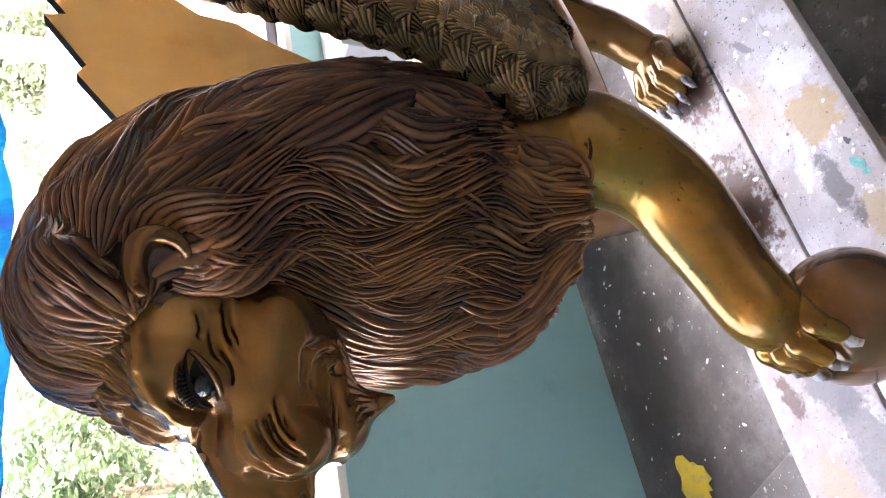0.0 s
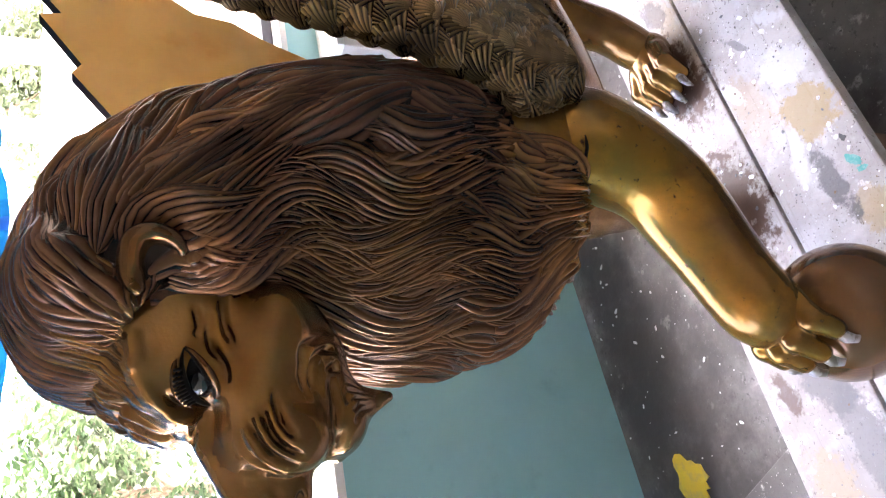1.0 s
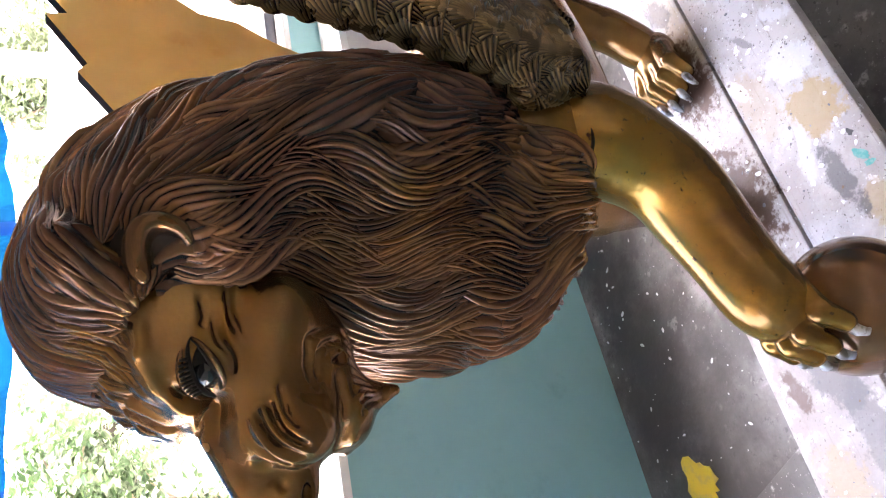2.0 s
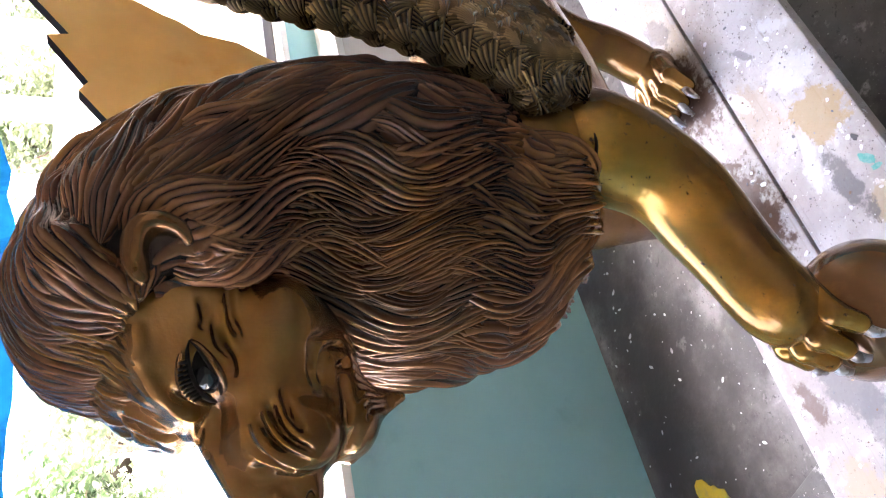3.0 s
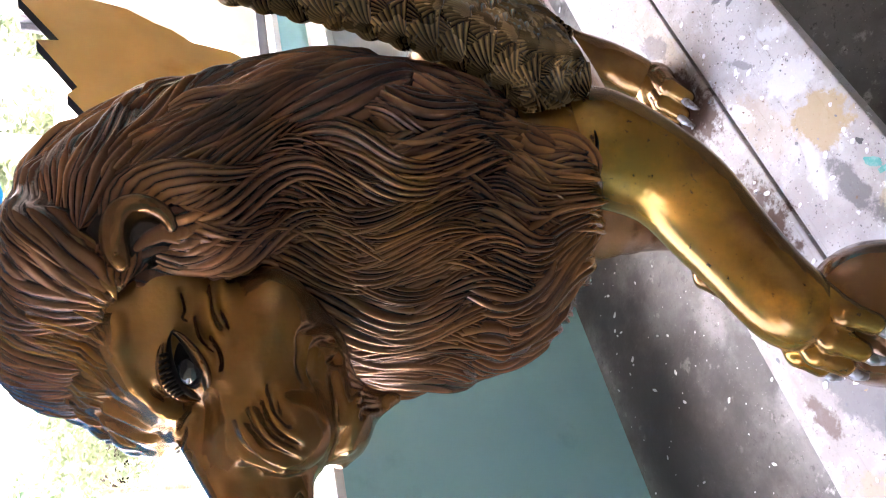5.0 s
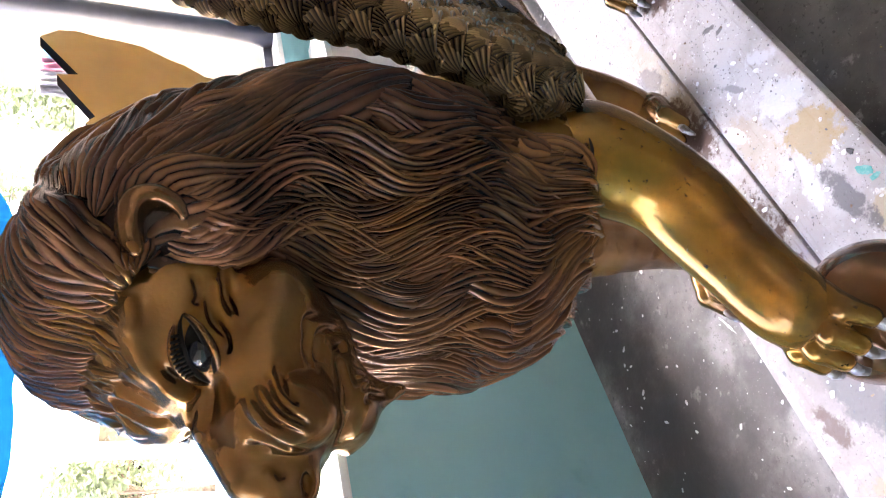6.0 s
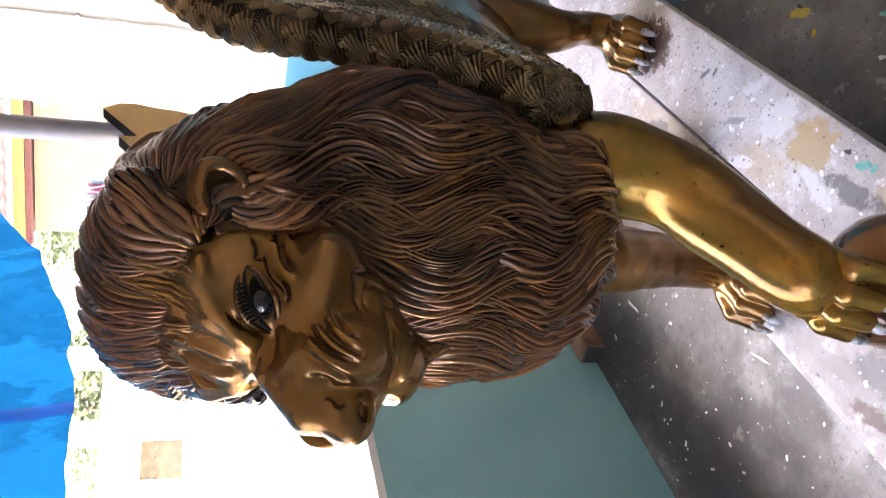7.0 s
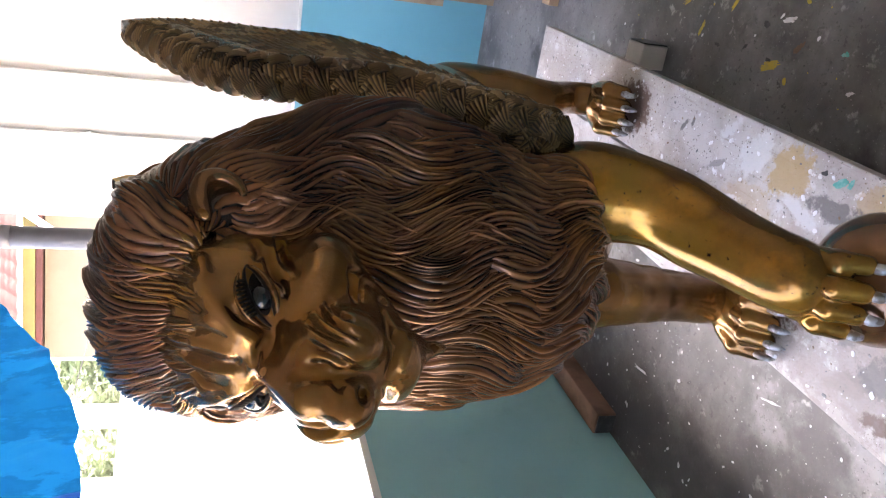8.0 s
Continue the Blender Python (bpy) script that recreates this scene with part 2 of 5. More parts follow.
def tube(points, radii, n=10, cap=True):
    """Vertices and faces of a tube along points."""
    pts = [Vector(p) for p in points]
    if not hasattr(radii, "__len__"):
        radii = [radii] * len(pts)
    verts, faces = [], []
    ref = None
    for i, p in enumerate(pts):
        d = (pts[min(i + 1, len(pts) - 1)] - pts[max(i - 1, 0)]).normalized()
        if ref is None:
            ref = d.orthogonal().normalized()
        ref = (ref - d * ref.dot(d)).normalized()
        o = d.cross(ref)
        for k in range(n):
            w = 2 * math.pi * k / n
            verts.append(p + radii[i] * (math.cos(w) * ref + math.sin(w) * o))
    for i in range(len(pts) - 1):
        for k in range(n):
            faces.append((i * n + k, i * n + (k + 1) % n, (i + 1) * n + (k + 1) % n, (i + 1) * n + k))
    if cap:
        faces.append(tuple(range(n))[::-1])
        faces.append(tuple(range((len(pts) - 1) * n, len(pts) * n)))
    return verts, faces


# the statue's own axes: forward, left, up, with the origin on the floor under its middle
LION = Matrix(((-0.804, 0.595, 0, 0.353), (-0.595, -0.804, 0, 1.458), (0, 0, 1, 0), (0, 0, 0, 1)))
WALL = LION                                   # walls and planks follow the same directions
BOARD_Z = 0.29
TEAL_BRIGHT = material("bright_teal_paint", (0.17, 0.46, 0.54), 0.5, 0, (0.15, 0.42, 0.5), 1.6, 6, 0.35, 0.7, 0.06, 30)
CHEST = material("whitewashed_wood", (0.68, 0.64, 0.61), 0.7, 0, (0.56, 0.51, 0.48), 3.0, 7, 0.45, 0.7, 0.1, 40)
PVC = material("white_conduit", (0.76, 0.76, 0.74), 0.4, 0, (0.7, 0.7, 0.68), 6.0)
WOOD_PALE = material("pale_wood", (0.46, 0.33, 0.2), 0.7, 0, (0.36, 0.24, 0.14), 9.0, 6, 0.4, 0.65, 0.15, 60)
PAINTS = {
    "PAINT_OCHRE": material("paint_ochre", (0.42, 0.30, 0.14), 0.55, 0, (0.5, 0.42, 0.3), 22.0, 6, 0.42, 0.6),
    "PAINT_GREY": material("paint_grey", (0.14, 0.14, 0.15), 0.55, 0, (0.3, 0.29, 0.29), 30.0, 6, 0.5, 0.62),
    "PAINT_TEAL": material("paint_teal", (0.06, 0.36, 0.31), 0.5, 0, (0.2, 0.45, 0.42), 40.0, 6, 0.45, 0.6),
    "PAINT_WHITE": material("paint_white", (0.74, 0.75, 0.78), 0.5, 0, (0.62, 0.61, 0.61), 26.0, 6, 0.45, 0.62),
    "PAINT_VARNISH": material("paint_varnish", (0.13, 0.07, 0.035), 0.35, 0, (0.28, 0.2, 0.12), 18.0, 6, 0.45, 0.62),
    "PAINT_YELLOW": material("paint_yellow", (0.55, 0.40, 0.03), 0.5, 0, (0.42, 0.33, 0.08), 20.0, 6, 0.45, 0.62),
    "PAINT_BLACK": material("paint_black", (0.02, 0.02, 0.022), 0.4, 0, (0.05, 0.05, 0.05), 20.0),
}


# ---- the place: floor, walls, roof ----
def struct(name, bm, mat, label):
    ob = part(name, bm, mat)
    ob.matrix_world = LION
    return tagged(ob, label, kind="structure")


RIGHT_A, PARAPET_S, PARAPET_Z, DADO_Z = -3.06, -1.20, 1.02, 1.11
tagged(part("ground", box((-300, -300, -0.6), (300, 300, -0.06)), EARTH), "pale dusty ground outside the shed", kind="structure")
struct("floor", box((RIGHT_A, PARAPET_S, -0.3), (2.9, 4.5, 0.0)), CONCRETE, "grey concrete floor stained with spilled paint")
struct("wall_parapet", box((RIGHT_A, PARAPET_S - 0.14, -0.3), (2.9, PARAPET_S, PARAPET_Z - 0.03)), TEAL, "low teal painted parapet wall")
struct("trim_parapet_cap", box((RIGHT_A, PARAPET_S - 0.16, PARAPET_Z - 0.03), (2.9, PARAPET_S + 0.004, PARAPET_Z), 0.006), WHITE, "white painted cap of the low wall")
struct("trim_rail", box((RIGHT_A, PARAPET_S - 0.155, PARAPET_Z), (-0.95, PARAPET_S - 0.115, PARAPET_Z + 0.045), 0.004), GREY_PIPE, "grey batten along the top of the low wall")
struct("wall_right", box((RIGHT_A - 0.2, PARAPET_S - 0.16, DADO_Z), (RIGHT_A, 4.5, 3.3)), PLASTER, "white plastered wall with cracks")
struct("wall_right_dado", box((RIGHT_A - 0.2, PARAPET_S - 0.16, -0.3), (RIGHT_A + 0.004, 4.5, DADO_Z - 0.02)), TEAL_BRIGHT, "bright teal painted lower part of the wall")
struct("trim_dado", box((RIGHT_A - 0.1, PARAPET_S - 0.16, DADO_Z - 0.02), (RIGHT_A + 0.006, 4.5, DADO_Z)), WHITE, "pale line along the top of the teal paint")
# unseen wall behind the camera, added to close off light from that side
struct("wall_unseen_back", box((RIGHT_A - 0.2, 4.5, -0.3), (2.9, 4.7, 3.3)), WHITE, "unseen plain white wall")
# unseen end wall, added with a window beside the low wall to light the statue's face
struct("wall_unseen_sill", box((2.9, PARAPET_S - 0.16, -0.3), (3.1, 4.7, 1.35)), TEAL, "unseen teal painted lower part of an added end wall")
struct("wall_unseen_pier", box((2.9, -0.25, 1.35), (3.1, 4.7, 3.3)), WHITE, "unseen plain white wall")
struct("wall_unseen_lintel", box((2.9, PARAPET_S - 0.16, 2.3), (3.1, -0.25, 3.3)), WHITE, "unseen plain white wall above an added opening")
# unseen roof; keeps the sun out, its grey set for the light inside
struct("ceiling", box((RIGHT_A - 0.2, PARAPET_S - 0.7, 3.3), (3.2, 4.7, 3.4)), ROOFING, "unseen plain grey roof slab")


# ---- planks under the statue ----
def dab(cx, cy, rx, ry, turn, seed, n=36, rough=0.35, z=0.0):
    """An irregular thin patch of dried paint."""
    r = random.Random(seed)
    k = [r.uniform(-1, 1) for _ in range(12)]
    verts, top = [], []
    for i in range(n):
        w = 2 * math.pi * i / n
        f = 1 + rough * sum(k[j] * math.sin((j + 1) * w + 5 * k[-1 - j]) / (1 + 0.5 * j) for j in range(6)) * 0.6 + rough * 0.35 * r.uniform(-1, 1)
        x, y = rx * f * math.cos(w), ry * f * math.sin(w)
        verts.append((cx + x * math.cos(turn) - y * math.sin(turn), cy + x * math.sin(turn) + y * math.cos(turn), z))
    low = [(x, y, z - 0.002) for x, y, z in verts]
    high = [(x, y, z + 0.0012) for x, y, z in verts]
    faces = [tuple(range(n, 2 * n))] + [(i, (i + 1) % n, n + (i + 1) % n, n + i) for i in range(n)]
    return low + high, faces


PLANKS = []
for lo, hi in (((-1.43, 0.004, BOARD_Z - 0.032), (1.5, 0.246, BOARD_Z)), ((-1.43, -0.262, BOARD_Z - 0.032), (1.5, -0.004, BOARD_Z))):
    ob = part("plank", box(lo, hi, 0.004), BOARD)
    ob.matrix_world = LION
    PLANKS.append(tagged(ob, "paint-splashed whitewashed plank carrying the golden statue", "plank", "planks under the statue"))
OCHRE_WASH, SMEAR, VARNISH, WASH = (0.40, 0.28, 0.12), (0.12, 0.112, 0.112), (0.075, 0.030, 0.012), (0.58, 0.58, 0.59)
stained(BOARD, (
    (0.15, 0.165, 0.085, 0.060, 0.5, OCHRE_WASH, 0.85), (0.42, 0.19, 0.06, 0.035, 0.4, OCHRE_WASH, 0.6), (0.05, 0.06, 0.10, 0.05, 0.2, OCHRE_WASH, 0.35), (-0.45, -0.05, 0.20, 0.04, 0.1, OCHRE_WASH, 0.35),
    (0.315, 0.138, 0.090, 0.026, 0.15, SMEAR, 0.9), (-0.42, -0.07, 0.06, 0.035, 0.4, SMEAR, 0.7), (-0.31, 0.15, 0.024, 0.009, 0.9, SMEAR, 0.9), (-0.27, 0.17, 0.014, 0.007, 1.4, SMEAR, 0.9), (0.52, -0.17, 0.06, 0.03, 0.5, SMEAR, 0.8), (-0.12, 0.10, 0.05, 0.01, 0.5, SMEAR, 0.6),
    # the two wide grey-brown washes darken the front plank where less light reaches
    (0.02, 0.17, 0.065, 0.05, 0.9, WASH, 0.8), (0.215, 0.098, 0.075, 0.022, -0.2, WASH, 0.9), (-0.03, 0.028, 0.05, 0.016, 0.4, WASH, 0.8), (-0.1, 0.2, 0.05, 0.02, 0.8, WASH, 0.8), (0.85, -0.13, 0.60, 0.14, 0.0, (0.22, 0.185, 0.165), 0.6), (0.40, -0.20, 0.25, 0.05, 0.0, (0.26, 0.22, 0.20), 0.6), (0.62, -0.10, 0.10, 0.05, 0.3, SMEAR, 0.75), (0.78, -0.06, 0.12, 0.05, 0.1, SMEAR, 0.6), (0.48, -0.06, 0.05, 0.03, 0.9, SMEAR, 0.7), (0.85, -0.18, 0.12, 0.05, 0.2, OCHRE_WASH, 0.4),
    (-0.62, 0.12, 0.115, 0.085, 0.2, VARNISH, 0.9), (0.19, -0.11, 0.15, 0.10, 0.2, VARNISH, 0.95), (-0.20, -0.10, 0.17, 0.09, 0.3, VARNISH, 0.95), (0.62, -0.2, 0.05, 0.025, 0.3, VARNISH, 0.8),
), BOARD_Z)
# soot and old paint soaked into the concrete along the low wall, whose shade is also put into these patches
SOOT_SHADE = (0.035, 0.031, 0.031)
stained(CONCRETE, ((0.15, -1.00, 0.95, 0.24, 0.0, SOOT_SHADE, 0.85), (0.45, -0.80, 0.55, 0.22, 0.15, SOOT_SHADE, 0.6), (-0.55, -1.05, 0.60, 0.16, 0.05, SOOT_SHADE, 0.75), (0.95, -0.90, 0.60, 0.30, 0.1, SOOT_SHADE, 0.7), (-1.6, 0.55, 0.5, 0.25, 0.3, SOOT_SHADE, 0.5), (0.1, 0.5, 0.7, 0.2, 0.1, SOOT_SHADE, 0.55)), 0.0, 7.0, 0.65)
for i, (cx, cy, rx, ry, turn, paint) in enumerate(((0.31, 0.198, 0.022, 0.008, 0.6, "PAINT_TEAL"), (0.335, 0.205, 0.012, 0.006, 1.4, "PAINT_TEAL"), (0.255, 0.205, 0.008, 0.006, 0.2, "PAINT_BLACK"))):
    v, f = dab(cx, cy, rx, ry, turn, i, 26, 0.42, BOARD_Z)
    mesh_ob("paint_stain", v, f, PAINTS[paint], PLANKS[0])
rs = random.Random(11)
for k, (y0, y1) in enumerate(((0.02, 0.235), (-0.25, -0.02))):
    for kind, count, r0, r1 in (("PAINT_WHITE", 190, 0.001, 0.006), ("PAINT_GREY", 120, 0.001, 0.004), ("PAINT_VARNISH", 60, 0.001, 0.0035)):
        vs, fs = [], []
        for i in range(count):
            r = r0 + (r1 - r0) * rs.random() ** 3
            v, f = dab(rs.uniform(-1.35, 1.1), rs.uniform(y0, y1), r * rs.uniform(1, 1.8), r, rs.uniform(0, 3), rs.random(), 10, 0.3, BOARD_Z)
            fs += [tuple(q + len(vs) for q in face) for face in f]
            vs += v
        tagged(mesh_ob("paint_specks", vs, fs, PAINTS[kind], PLANKS[k]), kind="stuff")
for a0 in (-1.25, 0.15, 1.1):
    ob = part("timber_bearer", box((a0, -0.25, 0.0), (a0 + 0.1, 0.13, BOARD_Z - 0.033), 0.006), WOOD)
    ob.matrix_world = LION
    tagged(ob, "rough wooden block holding up the planks", "timber", "blocks under the planks")
ob = part("painted_block", box((-1.08, 0.19, 0.0), (-0.965, 0.275, 0.10), 0.005), CHEST)
ob.matrix_world = LION
# black slab stands in for the shade on the block's near side
part("side_shade", box((-1.075, 0.2755, 0.002), (-0.97, 0.281, 0.098), 0.002), PAINTS["PAINT_BLACK"], ob, "black slab for the side in shade")
tagged(ob, "grey paint-stained block with its shaded side painted black, beside the plank", "block")

# dried paint on the floor, near side and far side of the planks
FLOOR_DABS = ((-0.40, 0.33, 0.05, 0.02, 0.3, "PAINT_YELLOW"), (-0.79, 0.38, 0.03, 0.012, 1.2, "PAINT_YELLOW"), (-0.36, 0.47, 0.035, 0.012, 0.2, "PAINT_WHITE"),
              (-0.68, 0.34, 0.016, 0.010, 0.1, "PAINT_BLACK"), (-0.54, 0.36, 0.012, 0.009, 0.5, "PAINT_BLACK"), (-0.06, 0.33, 0.012, 0.01, 0.4, "PAINT_WHITE"),
              (0.10, 0.30, 0.012, 0.006, 0.4, "PAINT_BLACK"), (-0.12, 0.42, 0.014, 0.01, 0.4, "PAINT_TEAL"), (-0.58, -0.85, 0.05, 0.008, 0.1, "PAINT_WHITE"),
              (-0.61, -1.02, 0.014, 0.012, 0.1, "PAINT_WHITE"), (-0.36, -0.75, 0.012, 0.01, 0.4, "PAINT_WHITE"), (0.05, -0.55, 0.05, 0.006, 0.3, "PAINT_WHITE"),
              (-0.62, 0.52, 0.07, 0.022, 1.0, "PAINT_YELLOW"), (-0.90, 0.46, 0.045, 0.018, 0.5, "PAINT_YELLOW"), (-0.50, 0.62, 0.05, 0.016, 0.3, "PAINT_WHITE"), (-0.30, 0.40, 0.03, 0.014, 0.9, "PAINT_VARNISH"), (-0.75, 0.60, 0.06, 0.03, 0.4, "PAINT_VARNISH"), (-0.46, 0.44, 0.018, 0.014, 0.2, "PAINT_BLACK"), (-1.30, 0.50, 0.05, 0.02, 0.7, "PAINT_WHITE"),
              (-0.25, 0.6, 0.06, 0.03, 0.6, "PAINT_YELLOW"), (0.25, 0.45, 0.03, 0.02, 0.6, "PAINT_TEAL"), (0.02, 0.5, 0.04, 0.02, 1.6, "PAINT_YELLOW"))
for i, (cx, cy, rx, ry, turn, paint) in enumerate(FLOOR_DABS):
    v, f = dab(cx, cy, 0.8 * rx, 0.6 * ry, turn, 50 + i, 40, 0.75, 0.0)
    ob = mesh_ob("trim_paint_spill", v, f, PAINTS[paint])
    ob.matrix_world = LION
    tagged(ob, "dried spill of paint on the concrete floor", kind="structure")
for kind, count, r1 in (("PAINT_WHITE", 420, 0.0045), ("PAINT_GREY", 90, 0.008), ("PAINT_YELLOW", 60, 0.010), ("PAINT_BLACK", 60, 0.010)):
    vs, fs = [], []
    for i in range(count):
        r = 0.0013 + r1 * rs.random() ** 4
        cy = rs.uniform(-1.17, -0.3) if (kind == "PAINT_WHITE" and rs.random() < 0.8) else rs.uniform(0.27, 1.0)
        v, f = dab(rs.uniform(-2.2, 0.9), cy, r * rs.uniform(1, 2.2), r, rs.uniform(0, 3), rs.random(), 10, 0.3, 0.0)
        fs += [tuple(q + len(vs) for q in face) for face in f]
        vs += v
    ob = mesh_ob("paint_specks", vs, fs, PAINTS[kind])
    ob.matrix_world = LION
    tagged(ob, "specks of dried paint on the floor", "paint specks", kind="stuff")

# ---- implicit shapes ----
def ell(p, c, r, yaw=0.0, pitch=0.0):
    x, y, z = p[0] - c[0], p[1] - c[1], p[2] - c[2]
    if yaw:
        k, s = math.cos(yaw), math.sin(yaw)
        x, y = k * x + s * y, -s * x + k * y
    if pitch:
        k, s = math.cos(pitch), math.sin(pitch)
        x, z = k * x + s * z, -s * x + k * z
    k0 = np.sqrt((x / r[0]) ** 2 + (y / r[1]) ** 2 + (z / r[2]) ** 2)
    k1 = np.sqrt((x / r[0] ** 2) ** 2 + (y / r[1] ** 2) ** 2 + (z / r[2] ** 2) ** 2) + 1e-9
    return k0 * (k0 - 1) / k1


def limb(p, c0, c1, r0, r1):
    d = np.subtract(c1, c0)
    t = ((p[0] - c0[0]) * d[0] + (p[1] - c0[1]) * d[1] + (p[2] - c0[2]) * d[2]) / float(d @ d)
    t = np.clip(t, 0, 1)
    q = np.sqrt((p[0] - c0[0] - t * d[0]) ** 2 + (p[1] - c0[1] - t * d[1]) ** 2 + (p[2] - c0[2] - t * d[2]) ** 2)
    return q - (r0 + (r1 - r0) * t)


def join(a, b, k):
    h = np.clip(0.5 + 0.5 * (b - a) / k, 0, 1)
    return b + (a - b) * h - k * h * (1 - h)


def cut(a, b, k):
    return -join(-a, b, k)


def chain(p, pts, k=0.03):
    """Limbs through points (x, y, z, radius)."""
    d = None
    for u, v in zip(pts[:-1], pts[1:]):
        e = limb(p, u[:3], v[:3], u[3], v[3])
        d = e if d is None else join(d, e, k)
    return d


def nets(fn, lo, hi, h):
    """The surface fn = 0 inside a box, by surface nets. Returns vertices and quads."""
    ax = [np.arange(lo[i], hi[i] + h, h) for i in range(3)]
    v = fn((ax[0][:, None, None], ax[1][None, :, None], ax[2][None, None, :]))
    v = np.broadcast_to(v, [len(q) for q in ax]).astype(np.float64)
    ins = v < 0
    n = [s - 1 for s in v.shape]
    cell = np.zeros(n, np.int8)
    for dx in (0, 1):
        for dy in (0, 1):
            for dz in (0, 1):
                cell += ins[dx:dx + n[0], dy:dy + n[1], dz:dz + n[2]]
    act = (cell > 0) & (cell < 8)
    idx = np.argwhere(act)
    num = -np.ones(n, np.int64)
    num[act] = np.arange(len(idx))
    acc, cnt = np.zeros((len(idx), 3)), np.zeros(len(idx))
    corners = [(i, j, k) for i in (0, 1) for j in (0, 1) for k in (0, 1)]
    for c0 in corners:
        for ax_i in range(3):
            if c0[ax_i]:
                continue
            c1 = list(c0)
            c1[ax_i] = 1
            a = v[idx[:, 0] + c0[0], idx[:, 1] + c0[1], idx[:, 2] + c0[2]]
            b = v[idx[:, 0] + c1[0], idx[:, 1] + c1[1], idx[:, 2] + c1[2]]
            m = (a < 0) != (b < 0)
            t = np.where(m, a / np.where(m, a - b, 1), 0)
            q = np.array(c0, float)[None, :] + np.zeros((len(idx), 3))
            q[:, ax_i] += t
            acc[m] += q[m]
            cnt[m] += 1
    verts = (idx + acc / cnt[:, None]) * h + np.array(lo)
    quads = []
    for ax_i in range(3):
        o = [(1, 0, 0), (0, 1, 0), (0, 0, 1)]
        s0 = [slice(1, -1)] * 3
        s0[ax_i] = slice(0, -1)
        s1 = list(s0)
        s1[ax_i] = slice(1, None)
        a, b = ins[tuple(s0)], ins[tuple(s1)]
        e = np.argwhere(a != b)
        flip = a[tuple(e.T)]
        base = e + 1
        base[:, ax_i] -= 1
        u, w = np.array(o[(ax_i + 1) % 3]), np.array(o[(ax_i + 2) % 3])
        q = np.stack([num[tuple((base - u - w).T)], num[tuple((base - w).T)], num[tuple(base.T)], num[tuple((base - u).T)]], 1)
        q[~flip] = q[~flip][:, ::-1]
        quads.append(q)
    q = np.concatenate(quads)
    return verts, q[(q >= 0).all(1)]


class Pile:
    """Collects pieces of one mesh, each with its material and the value 'crest' of its vertices."""

    def __init__(self):
        self.v, self.f, self.m, self.c, self.n = [], [], [], [], 0

    def add(self, verts, faces, mat, crest=None):
        self.v.append(np.array([tuple(p) for p in verts], float).reshape(-1, 3))
        n = self.n
        self.f.extend(tuple(int(i) + n for i in q) for q in faces)
        self.m.extend([mat] * len(faces))
        self.c.append(np.full(len(self.v[-1]), 0.3) if crest is None else np.asarray(crest, float).ravel())
        self.n += len(self.v[-1])


# ---- the statue ----
M_GOLD, M_FACE, M_MANE, M_FEATHER, M_OCHRE, M_CLAW, M_EYE, M_DARK = range(8)
lion = Pile()
PAW_Z = BOARD_Z


def paw(pile, c, yaw, pitch=0.0, size=1.0, mat=M_GOLD):
    """A paw of four knuckled toes with claws; c is the middle of the palm."""
    k, s = math.cos(yaw), math.sin(yaw)
    kp, sp = math.cos(pitch), math.sin(pitch)

    def at(x, y, z):
        x, y, z = x * size, y * size, z * size
        x, z = kp * x + sp * z, -sp * x + kp * z
        return (c[0] + k * x - s * y, c[1] + s * x + k * y, c[2] + z)

    def fn(p):
        d = ell(p, c, (0.062 * size, 0.055 * size, 0.042 * size), yaw)
        for i, y in enumerate((-0.048, -0.017, 0.017, 0.048)):
            out = 0.012 if i in (1, 2) else -0.004
            e = join(limb(p, at(0.012, y * 0.8, 0.012), at(0.062 + out, y, 0.018), 0.021 * size, 0.020 * size),
                     limb(p, at(0.062 + out, y, 0.018), at(0.092 + out, y * 1.02, -0.012), 0.0195 * size, 0.0165 * size), 0.006)
            d = join(d, e, 0.007)
        return d
    r = 0.155 * size
    verts, faces = nets(fn, [q - r for q in c], [q + r for q in c], 0.0042)
    pile.add(verts, faces, mat, np.full(len(verts), 0.75))
    for i, y in enumerate((-0.048, -0.017, 0.017, 0.048)):
        out = 0.012 if i in (1, 2) else -0.004
        pts = [at(0.098 + out, y, -0.004), at(0.112 + out, y, -0.008), at(0.122 + out, y, -0.018), at(0.126 + out, y, -0.028)]
        v, f = tube(pts, [0.0085 * size, 0.0085 * size, 0.006 * size, 0.002 * size], 8)
        pile.add(v, f, M_CLAW)


def body_fn(p):
    m = (p[0], np.abs(p[1]), p[2])
    d = ell(p, (0.05, 0, 0.92), (0.27, 0.170, 0.18))
    d = join(d, limb(p, (0.1, 0, 0.88), (-0.8, 0, 0.88), 0.175, 0.145), 0.08)
    d = join(d, ell(m, (-0.82, 0.052, 0.83), (0.18, 0.085, 0.20)), 0.06)
    d = join(d, ell(m, (0.235, 0.115, 0.93), (0.115, 0.085, 0.16), 0, -0.25), 0.03)
    d = join(d, limb(p, (0.24, 0, 1.02), (0.42, 0, 1.25), 0.12, 0.14), 0.06)
    d = join(d, ell(m, (0.250, 0.095, 0.965), (0.130, 0.118, 0.140)), 0.03)
    return d


lion.add(*nets(body_fn, (-1.15, -0.32, 0.6), (0.6, 0.32, 1.35), 0.0095), M_GOLD)

